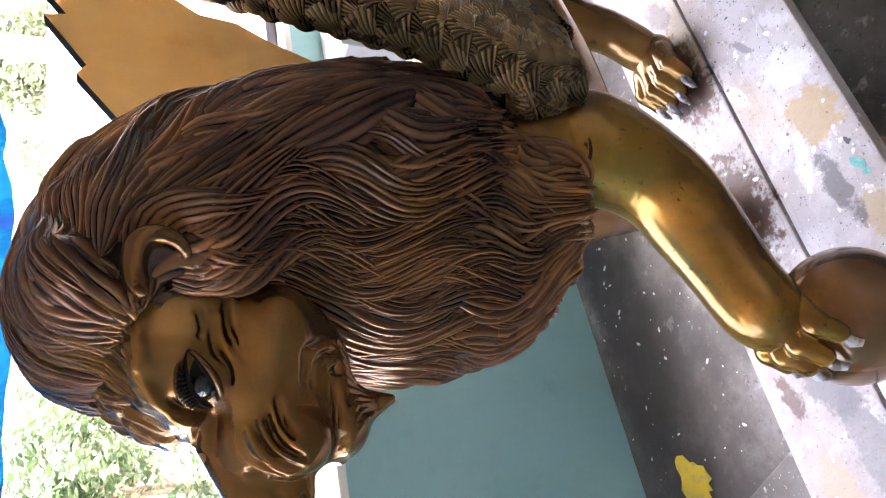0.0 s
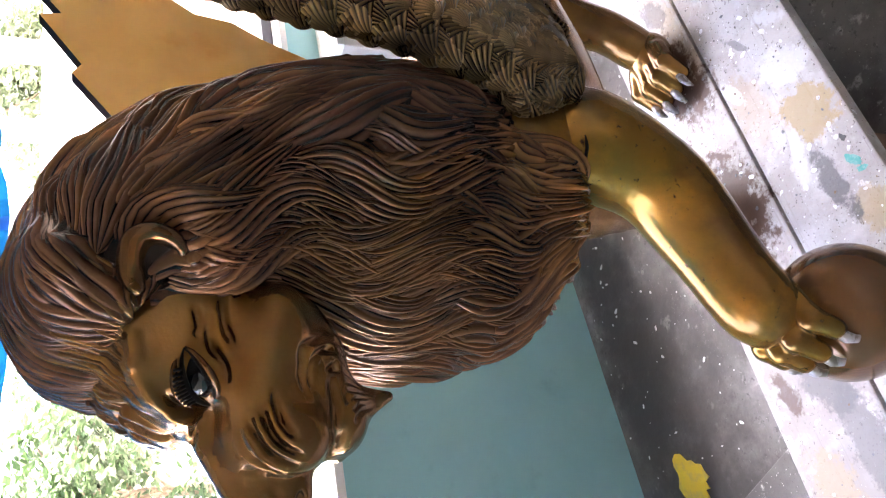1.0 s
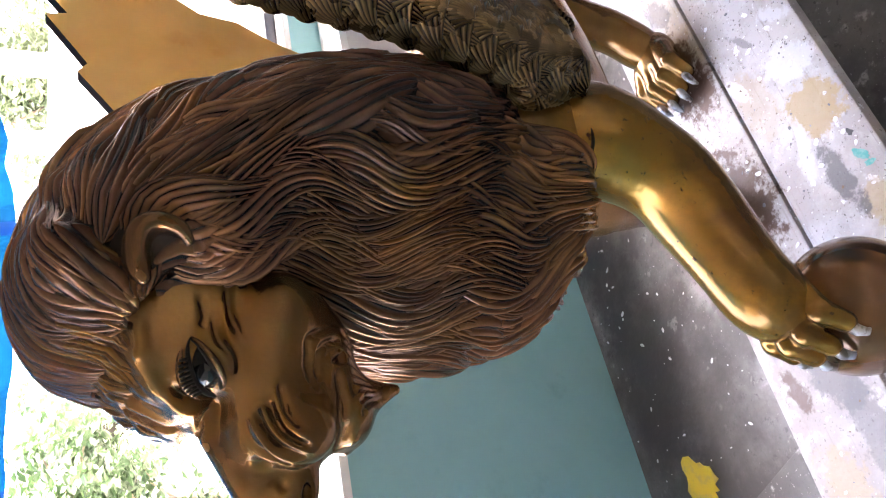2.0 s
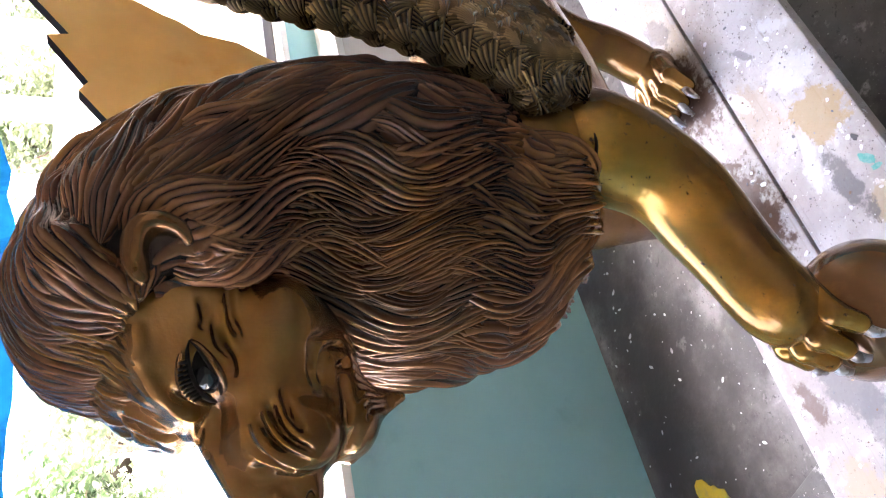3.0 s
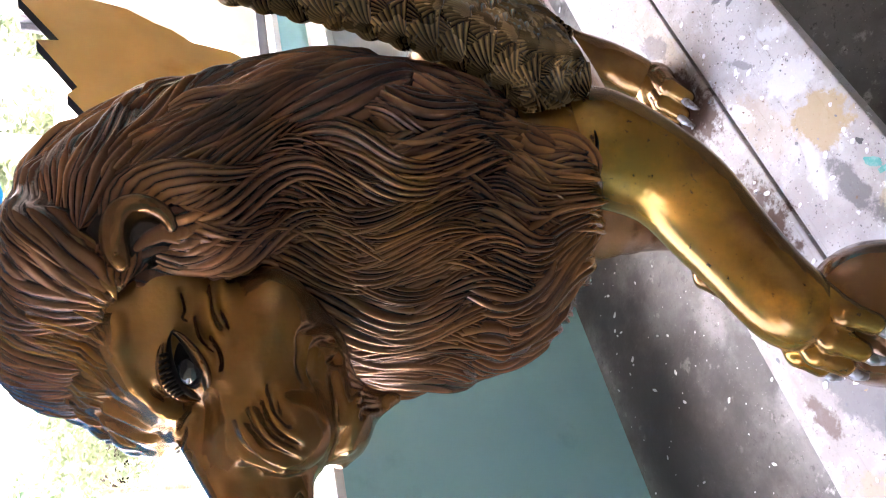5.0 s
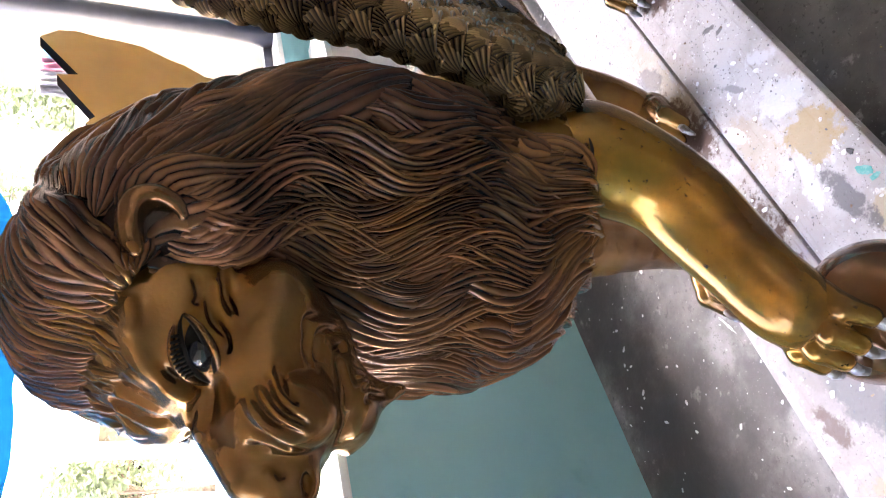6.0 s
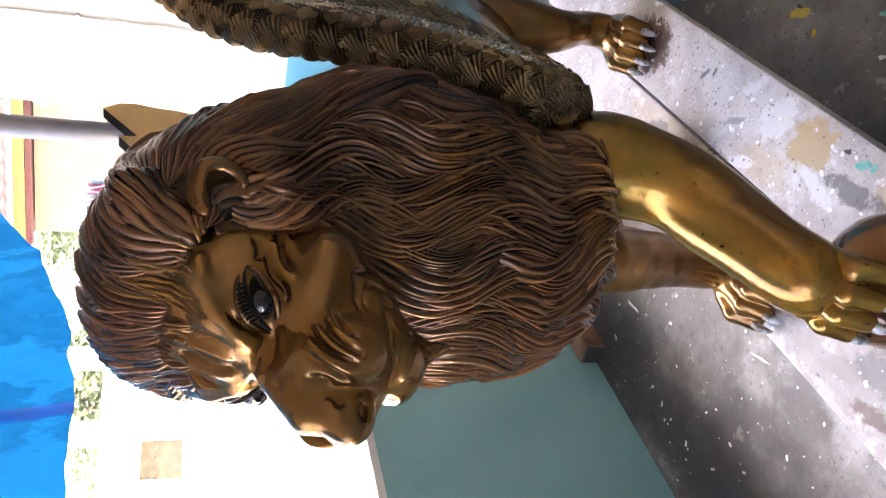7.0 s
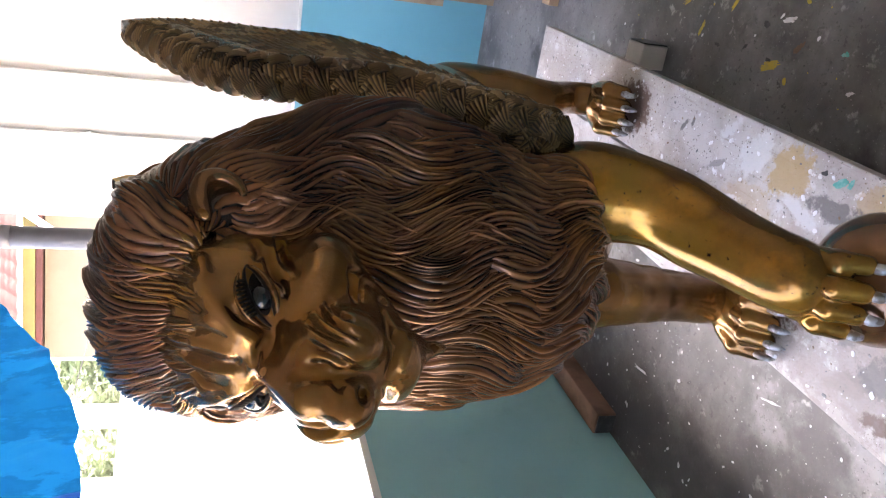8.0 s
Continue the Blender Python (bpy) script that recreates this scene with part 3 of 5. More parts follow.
def smoothed(pts, n=6):
    """More points along a Catmull-Rom curve through pts."""
    q = np.array([pts[0]] + list(pts) + [pts[-1]], float)
    out = []
    for i in range(1, len(q) - 2):
        for t in np.arange(n) / n:
            a, b, c, d = q[i - 1:i + 3]
            out.append(0.5 * (2 * b + (c - a) * t + (2 * a - 5 * b + 4 * c - d) * t * t + (3 * b - a - 3 * c + d) * t ** 3))
    return [tuple(r) for r in out] + [tuple(q[-1])]


LEGS = (
    # fore left, raised on the ball
    (((0.250, 0.112, 0.920, 0.080), (0.268, 0.134, 0.850, 0.090), (0.339, 0.137, 0.735, 0.073), (0.411, 0.118, 0.675, 0.069), (0.500, 0.113, 0.638, 0.060), (0.567, 0.110, 0.611, 0.056), (0.598, 0.106, 0.580, 0.055)), None, 0, 0, 1),
    # fore right
    (((0.20, -0.12, 0.92, 0.095), (0.20, -0.125, 0.74, 0.074), (0.155, -0.155, 0.52, 0.055), (0.13, -0.18, 0.37, 0.052)), (0.165, -0.185, 0.335), 0.05, 0.0, 1.22),
    # hind left
    (((-0.84, 0.055, 0.84, 0.105), (-0.78, 0.075, 0.68, 0.085), (-0.74, 0.09, 0.55, 0.056), (-0.80, 0.095, 0.43, 0.043), (-0.77, 0.10, 0.345, 0.046)), (-0.74, 0.10, 0.335), 0.0, 0.0, 1.28),
    # hind right
    (((-0.70, -0.10, 0.84, 0.12), (-0.52, -0.12, 0.70, 0.095), (-0.42, -0.115, 0.585, 0.06), (-0.38, -0.11, 0.44, 0.048), (-0.31, -0.11, 0.345, 0.048)), (-0.285, -0.105, 0.335), 0.0, 0.0, 1.2),
)
for pts, c, yaw, pitch, size in LEGS:
    q = np.array(pts)
    lo, hi = q[:, :3].min(0) - 0.16, q[:, :3].max(0) + 0.16
    coat = M_FACE if c else M_GOLD
    lv, lf = nets(lambda p, pts=smoothed(pts, 3): chain(p, pts, 0.03), lo, hi, 0.0068)
    lion.add(lv, lf, coat, np.full(len(lv), 0.65))
    if c:
        paw(lion, c, yaw, pitch, size, coat)

# the crease between the shoulder and the leg, its shade put in as a thin black tube
lion.add(*tube(smoothed(((0.262, 0.210, 0.915), (0.287, 0.210, 0.909), (0.309, 0.206, 0.905), (0.333, 0.193, 0.900), (0.351, 0.168, 0.902), (0.363, 0.149, 0.915)), 4), 0.0032, 8), M_DARK)

# the raised paw: four toes bent over the ball
TOES = (((0.592, 0.148, 0.570), (0.640, 0.162, 0.564), (0.662, 0.168, 0.528), (0.676, 0.172, 0.500)), ((0.600, 0.118, 0.582), (0.660, 0.126, 0.574), (0.684, 0.128, 0.535), (0.697, 0.130, 0.505)),
        ((0.600, 0.084, 0.580), (0.660, 0.086, 0.570), (0.682, 0.085, 0.530), (0.695, 0.084, 0.500)), ((0.590, 0.054, 0.566), (0.634, 0.046, 0.558), (0.656, 0.042, 0.524), (0.668, 0.039, 0.498)))


def raised_paw(p):
    d = ell(p, (0.597, 0.098, 0.580), (0.052, 0.066, 0.040))
    for b, k, e, _c in TOES:
        d = join(d, chain(p, ((*b, 0.024), (*k, 0.0225), (*e, 0.0185)), 0.006), 0.004)
    return d


lion.add(*nets(raised_paw, (0.50, -0.02, 0.47), (0.74, 0.23, 0.68), 0.0038), M_GOLD)
for b, k, e, c in TOES:
    e, c = Vector(e), Vector(c)
    way = (c - e).normalized()
    lion.add(*tube([e + Vector((0.006, 0, 0)), e + way * 0.018 + Vector((0.011, 0, 0.002)), c + Vector((0.008, 0, -0.002)), c + Vector((0.002, 0, -0.014))], [0.010, 0.010, 0.007, 0.0015], 8), M_CLAW)


# the head: its middle plane lies a little to the statue's left
HEAD_Y = 0.022


def head_fn(p):
    h = (p[0], p[1] - HEAD_Y, p[2])
    m = (h[0], np.abs(h[1]), h[2])
    d = ell(h, (0.566, 0, 1.539), (0.129, 0.132, 0.157))
    d = join(d, ell(h, (0.632, 0, 1.540), (0.078, 0.106, 0.045)), 0.04)
    d = join(d, ell(m, (0.612, 0.062, 1.422), (0.070, 0.080, 0.060)), 0.025)
    d = join(d, ell(m, (0.627, 0.039, 1.384), (0.092, 0.044, 0.054)), 0.03)
    d = join(d, ell(m, (0.749, 0.055, 1.410), (0.047, 0.040, 0.054)), 0.025)
    d = join(d, ell(h, (0.791, 0, 1.409), (0.058, 0.031, 0.037)), 0.012)
    d = join(d, ell(h, (0.653, 0, 1.348), (0.091, 0.059, 0.043)), 0.025)
    d = join(d, ell(h, (0.722, 0, 1.328), (0.034, 0.056, 0.034)), 0.03)
    d = join(d, ell(m, (0.659, 0.057, 1.444), (0.064, 0.048, 0.056)), 0.03)
    d = join(d, chain(m, ((0.700, 0.012, 1.508, 0.015), (0.696, 0.034, 1.537, 0.018), (0.680, 0.056, 1.568, 0.020), (0.653, 0.084, 1.584, 0.018), (0.618, 0.106, 1.590, 0.013)), 0.012), 0.018)
    d = join(d, limb(h, (0.683, 0, 1.525), (0.800, 0, 1.456), 0.015, 0.026), 0.022)
    d = join(d, limb(h, (0.699, 0, 1.379), (0.678, 0, 1.253), 0.071, 0.008), 0.025)
    d = join(d, ell(m, (0.728, 0.028, 1.452), (0.056, 0.036, 0.036)), 0.02)
    d = cut(d, 1.630 - h[2], 0.02)
    # mouth, nostrils, hollow of the eye
    d = cut(d, chain(m, ((0.81, 0.0, 1.366, 0.004), (0.775, 0.05, 1.352, 0.005), (0.735, 0.085, 1.352, 0.004), (0.685, 0.090, 1.352, 0.004)), 0.006), 0.008)
    d = cut(d, ell(m, (0.820, 0.020, 1.394), (0.014, 0.009, 0.007)), 0.005)
    d = cut(d, ell(m, (0.700, 0.098, 1.517), (0.036, 0.026, 0.021), 0.0, 0.35), 0.012)
    return d


def on_face(p):
    """How far in front of the hair's edge a point lies (positive: on the face)."""
    edge = np.interp(p[2], HAIRLINE_Z, HAIRLINE_X)
    return p[0] - edge


HAIRLINE_Z = (1.20, 1.27, 1.294, 1.326, 1.335, 1.342, 1.371, 1.418, 1.468, 1.501, 1.541, 1.576, 1.594, 1.617, 1.625, 1.64)
HAIRLINE_X = (0.80, 0.69, 0.679, 0.655, 0.62, 0.596, 0.565, 0.559, 0.570, 0.575, 0.589, 0.606, 0.628, 0.650, 0.672, 0.80)


def carve(verts, quads, lines):
    """Presses furrows (negative) and ridges into a surface along lines: (points, radius, height). Points of two numbers lie
    on both sides of the head, as seen from the side; points of three lie in space, mirrored."""
    f = np.asarray(quads)
    fn = np.cross(verts[f[:, 2]] - verts[f[:, 0]], verts[f[:, 3]] - verts[f[:, 1]])
    nrm = np.zeros_like(verts)
    for k in range(4):
        np.add.at(nrm, f[:, k], fn)
    nrm /= np.linalg.norm(nrm, axis=1)[:, None] + 1e-12
    v = verts - np.array([0, HEAD_Y, 0])
    move = np.zeros(len(v))
    sidewards = np.clip((nrm[:, 1] * np.sign(v[:, 1]) - 0.05) / 0.3, 0, 1)
    for pts, r, h in lines:
        flat = len(pts[0]) == 2
        q = np.array(smoothed([(*p, 0.0) if flat else p for p in pts], 5))
        if flat:
            w, x = sidewards, np.stack([v[:, 0], v[:, 2], np.zeros(len(v))], 1)
        else:
            w, x = 1.0, np.stack([v[:, 0], np.abs(v[:, 1]), v[:, 2]], 1)
        best, at = np.full(len(v), 9.0), np.zeros(len(v))
        n = len(q) - 1
        for i in range(n):
            e = q[i + 1] - q[i]
            t = np.clip((x - q[i]) @ e / (e @ e + 1e-12), 0, 1)
            d = np.linalg.norm(x - q[i] - t[:, None] * e, axis=1)
            near = d < best
            best[near], at[near] = d[near], ((i + t) / n)[near]
        move += 0.95 * h * w * np.exp(-(best / r) ** 2) * np.clip(np.minimum(at, 1 - at) / 0.18, 0.15, 1)
    # ridges get the lighter paint; the shade of the furrows is put into the dark colour
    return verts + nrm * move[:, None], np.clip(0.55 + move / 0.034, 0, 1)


WHISKERS = (((0.738, 0.060, 1.466), (0.785, 0.062, 1.444), (0.796, 0.048, 1.410)), ((0.731, 0.074, 1.458), (0.773, 0.081, 1.441), (0.790, 0.070, 1.400)),
            ((0.721, 0.085, 1.445), (0.767, 0.088, 1.428), (0.784, 0.078, 1.395)), ((0.702, 0.092, 1.428), (0.740, 0.093, 1.425), (0.765, 0.092, 1.408)))
LINES = [(w, 0.0048, -0.0105) for w in WHISKERS]
LINES += [([tuple((p + q) / 2 for p, q in zip(u, v)) for u, v in zip(a, b)], 0.0055, 0.005) for a, b in zip(WHISKERS[:-1], WHISKERS[1:])]
# the scroll at the corner of the mouth, with its pit
LINES += [(((0.703, 0.082, 1.386), (0.671, 0.094, 1.393), (0.651, 0.110, 1.389), (0.622, 0.076, 1.356), (0.618, 0.050, 1.325)), 0.0048, -0.009),
          (((0.697, 0.080, 1.380), (0.663, 0.088, 1.378), (0.643, 0.080, 1.361), (0.637, 0.066, 1.338)), 0.0045, -0.008),
          (((0.700, 0.081, 1.383), (0.667, 0.092, 1.386), (0.647, 0.094, 1.376), (0.630, 0.072, 1.348)), 0.0040, 0.005),
          (((0.658, 0.070, 1.347), (0.663, 0.068, 1.344), (0.668, 0.068, 1.343)), 0.0085, -0.016)]
# mouth and lips
LINES += [(((0.676, 0.070, 1.348), (0.706, 0.068, 1.346), (0.735, 0.058, 1.347), (0.757, 0.030, 1.346)), 0.0060, -0.010),
          (((0.688, 0.056, 1.328), (0.722, 0.050, 1.332), (0.748, 0.040, 1.340), (0.768, 0.004, 1.352)), 0.0055, -0.007),
          (((0.690, 0.052, 1.318), (0.730, 0.040, 1.322), (0.760, 0.010, 1.332)), 0.0080, 0.006)]
# folds between the eye, the temple and the cheek
LINES += [(((0.618, 0.120, 1.507), (0.646, 0.102, 1.500), (0.668, 0.093, 1.486), (0.689, 0.084, 1.482)), 0.0052, -0.009),
          (((0.602, 0.122, 1.497), (0.633, 0.107, 1.493), (0.658, 0.098, 1.479)), 0.0060, 0.006),
          (((0.586, 0.124, 1.488), (0.619, 0.111, 1.486), (0.647, 0.102, 1.472), (0.665, 0.100, 1.462)), 0.0052, -0.010),
          (((0.578, 0.122, 1.478), (0.606, 0.112, 1.478), (0.632, 0.106, 1.468)), 0.0055, 0.005),
          (((0.572, 0.120, 1.470), (0.598, 0.112, 1.470), (0.622, 0.108, 1.462)), 0.0045, -0.008),
          (((0.600, 0.130, 1.522), (0.626, 0.119, 1.515), (0.640, 0.116, 1.520)), 0.0050, -0.007)]
# brows, forehead and the root of the nose
LINES += [(((0.706, 0.026, 1.508), (0.712, 0.046, 1.540), (0.694, 0.072, 1.568), (0.656, 0.094, 1.592)), 0.0080, 0.005),
          (((0.694, 0.034, 1.500), (0.703, 0.066, 1.543), (0.682, 0.106, 1.566), (0.632, 0.118, 1.578)), 0.0060, -0.009),
          (((0.681, 0.026, 1.606), (0.700, 0.038, 1.572), (0.713, 0.030, 1.538)), 0.0050, -0.006),
          (((0.676, 0.060, 1.602), (0.694, 0.062, 1.580), (0.706, 0.046, 1.548)), 0.0045, -0.005),
          (((0.680, 0.000, 1.611), (0.700, 0.000, 1.568), (0.716, 0.004, 1.534)), 0.0060, -0.006),
          (((0.684, 0.013, 1.606), (0.702, 0.017, 1.572), (0.714, 0.014, 1.540)), 0.0070, 0.007),
          (((0.672, 0.100, 1.598), (0.664, 0.110, 1.588), (0.628, 0.118, 1.592)), 0.0080, 0.008),
          (((0.704, 0.034, 1.508), (0.722, 0.018, 1.516), (0.730, 0.000, 1.518)), 0.0050, -0.008)]
# wings of the nose
LINES += [(((0.774, 0.037, 1.464), (0.794, 0.042, 1.436), (0.818, 0.024, 1.421)), 0.0060, -0.009), (((0.802, 0.026, 1.440), (0.822, 0.022, 1.428), (0.834, 0.010, 1.420)), 0.0060, 0.004)]
for i in range(9):
    x = 0.612 + 0.0155 * i
    LINES.append((((x, 1.336 - 0.002 * i), (x * 0.6 + 0.27, 1.302), (x * 0.3 + 0.471, 1.262)), 0.0034, -0.006))
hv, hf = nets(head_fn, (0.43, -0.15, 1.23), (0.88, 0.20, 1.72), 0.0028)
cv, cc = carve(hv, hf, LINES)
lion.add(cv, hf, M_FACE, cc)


def ball(c, r, n=18, k=12):
    verts, faces = [], []
    for i in range(k + 1):
        t = math.pi * i / k
        for j in range(n):
            w = 2 * math.pi * j / n
            verts.append((c[0] + r * math.sin(t) * math.cos(w), c[1] + r * math.sin(t) * math.sin(w), c[2] + r * math.cos(t)))
    for i in range(k):
        for j in range(n):
            faces.append((i * n + j, (i + 1) * n + j, (i + 1) * n + (j + 1) % n, i * n + (j + 1) % n))
    return verts, faces


for side in (1, -1):
    def eye_at(u, v, h, side=side):
        """A point of the eye: u from its inner to its outer corner, v upwards, h out of the face."""
        e1, n0 = Vector((-0.48, 0.74, 0.42)).normalized(), Vector((0.80, 0.60, 0.06))
        n0 = (n0 - e1 * n0.dot(e1)).normalized()
        e2 = n0.cross(e1)
        e2 = e2 if e2.z > 0 else -e2
        q = Vector((0.684, 0.084, 1.514)) + e1 * u + e2 * v + n0 * h
        return (q.x, HEAD_Y + side * q.y, q.z)
    nu, nv = 18, 10
    vs, fs = [], []
    for i in range(nu + 1):
        u = -1 + 2 * i / nu
        hgt = 0.0140 * (1 - u * u) ** 0.7
        for k in range(nv + 1):
            v = -1 + 2 * k / nv
            vs.append(eye_at(0.042 * u, hgt * v, 0.006 * (1 - u * u) * (1 - v * v) - 0.012 * u * u - 0.004))
    for i in range(nu):
        for k in range(nv):
            q = (i * (nv + 1) + k, i * (nv + 1) + k + 1, (i + 1) * (nv + 1) + k + 1, (i + 1) * (nv + 1) + k)
            fs.append(q if side > 0 else q[::-1])
    lion.add(vs, fs, M_DARK)
    lion.add(*ball(eye_at(-0.003, -0.001, -0.0085), 0.0190, 24, 16), M_EYE)
    for up, mat, r, off in ((1, M_DARK, 0.0042, 0.0), (1, M_FACE, 0.0055, 0.0135), (-1, M_FACE, 0.0050, 0.003), (-1, M_DARK, 0.003, -0.003)):
        pts, rad = [], []
        for i in range(17):
            u = -1 + 2 * i / 16
            k = max(0.0, 1 - u * u)
            pts.append(eye_at(0.045 * u, up * (0.0140 * k ** 0.7 + off * (0.35 + 0.65 * k)), 0.004 * k - 0.013 * u * u))
            rad.append(r * (0.4 + 0.6 * k))
        lion.add(*tube(pts, rad, 8), mat)
    for i in range(10):
        u = -0.45 + 0.12 * i
        k = 1 - u * u
        z = 0.0140 * k ** 0.7
        lion.add(*tube([eye_at(0.043 * u, z + 0.001, 0.007 * k - 0.010 * u * u), eye_at(0.047 * u, z + 0.012 * k + 0.003, 0.009 * k - 0.010 * u * u)], [0.0026, 0.0016], 6), M_DARK)

# ears: a thick-rimmed cup that opens forward, outward and down
for side in (1, -1):
    def ear_fn(p, side=side):
        q = (p[0], side * (p[1] - HEAD_Y), p[2])
        d = ell(q, (0.553, 0.166, 1.572), (0.036, 0.034, 0.037))
        d = cut(d, ell(q, (0.578, 0.190, 1.560), (0.032, 0.042, 0.026), 0.5), 0.006)
        return join(d, chain(q, smoothed(((0.598, 0.158, 1.586, 0.009), (0.583, 0.165, 1.594, 0.012), (0.564, 0.177, 1.597, 0.012), (0.549, 0.192, 1.590, 0.011), (0.544, 0.197, 1.570, 0.010), (0.548, 0.190, 1.548, 0.009), (0.558, 0.178, 1.535, 0.006)), 3), 0.004), 0.006)
    ys = sorted((HEAD_Y + side * 0.07, HEAD_Y + side * 0.23))
    lion.add(*nets(ear_fn, (0.48, ys[0], 1.49), (0.66, ys[1], 1.66), 0.0028), M_FACE)


# the mane: a smooth core, then wavy ribbed locks that lie over it
def hem(p):
    """How far behind the mane's slanting lower edge a point lies."""
    return (np.interp(p[2], (0.87, 0.936, 1.014, 1.07, 1.15, 1.30), (0.390, 0.365, 0.320, 0.245, 0.10, -0.20)) - p[0]) * 0.8


def mane_fn(p):
    d = ell(p, (0.488, 0.016, 1.555), (0.190, 0.209, 0.168))
    d = join(d, ell(p, (0.369, 0.021, 1.326), (0.154, 0.263, 0.284)), 0.10)
    d = join(d, ell(p, (0.340, -0.005, 1.176), (0.260, 0.224, 0.314)), 0.08)
    d = join(d, ell(p, (0.382, 0.086, 0.976), (0.083, 0.126, 0.062)), 0.05)
    d = join(d, ell(p, (0.563, 0.049, 1.673), (0.048, 0.145, 0.038)), 0.05)
    return cut(cut(d, -on_face(p), 0.02), -hem(p), 0.015)


def surface_normal(fn, q):
    h = 0.004
    p = q.T
    g = np.stack([fn(tuple(p[j] + (h if j == i else 0) for j in range(3))) - fn(tuple(p[j] - (h if j == i else 0) for j in range(3))) for i in range(3)], 1)
    return g / np.linalg.norm(g, axis=1)[:, None]


core_v, core_f = nets(mane_fn, (0.05, -0.32, 0.8), (0.72, 0.32, 1.8), 0.009)
# core left at the darkest tone, for the shade between the locks
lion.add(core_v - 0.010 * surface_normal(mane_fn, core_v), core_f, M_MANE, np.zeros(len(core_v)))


def flow(q):
    """The way the hair lies: up from the brow, back over the crown, down the sides, together to a point on the chest."""
    x, y, z = q.T
    side = np.clip((y - 0.02) / 0.06, -1, 1)
    ang = np.radians(np.clip((1.72 - z) / 0.34 * 90, 0, 90))
    ang = np.maximum(ang, np.radians(np.clip((0.36 - x) / 0.2 * 90, 0, 80)))
    w = np.clip((x - 0.50) / 0.12, 0, 1) * np.clip((z - 1.52) / 0.08, 0, 1)
    ang = ang * (1 - w) + np.radians(np.interp(x, [0.5, 0.68], [0, -80])) * w
    w = np.clip((x - 0.50) / 0.05, 0, 1) * np.clip((1.585 - z) / 0.04, 0, 1)
    ang = ang * (1 - w) + np.radians(84) * w
    d = np.stack([-np.cos(ang), 0.25 * side * np.cos(ang), -np.sin(ang)], 1)
    t = np.stack([0.42 - x, side * 0.10 - y, 0.84 - z], 1)
    t /= np.linalg.norm(t, axis=1)[:, None]
    w = np.clip((1.30 - z) / 0.3, 0, 1)[:, None]
    d = d * (1 - w) + t * w
    return d / np.linalg.norm(d, axis=1)[:, None]


rng = np.random.default_rng(7)
seeds = core_v[rng.permutation(len(core_v))]
seeds = seeds[(hem(seeds.T) < -0.02) & (on_face(seeds.T) < -0.008) & (seeds[:, 2] > 0.92) & (seeds[:, 0] > 0.04)]
kept = []
for q in seeds:
    if all((q[0] - r[0]) ** 2 + (q[1] - r[1]) ** 2 + (q[2] - r[2]) ** 2 > 0.036 ** 2 for r in kept):
        kept.append(q)
for z in np.linspace(1.30, 1.62, 22):
    for sy in (1, -1):
        kept.append(np.array([float(np.interp(z, HAIRLINE_Z, HAIRLINE_X)) - 0.012, HEAD_Y + sy * 0.14, z]))
for y in np.linspace(-0.12, 0.155, 14):
    kept.append(np.array([0.70 - 2.2 * (y - HEAD_Y) ** 2, y, 1.648]))
kept = np.array(kept)
for _ in range(12):
    kept -= surface_normal(mane_fn, kept) * mane_fn(tuple(kept.T))[:, None]


EAR = np.array((0.56, 0.165, 1.57))


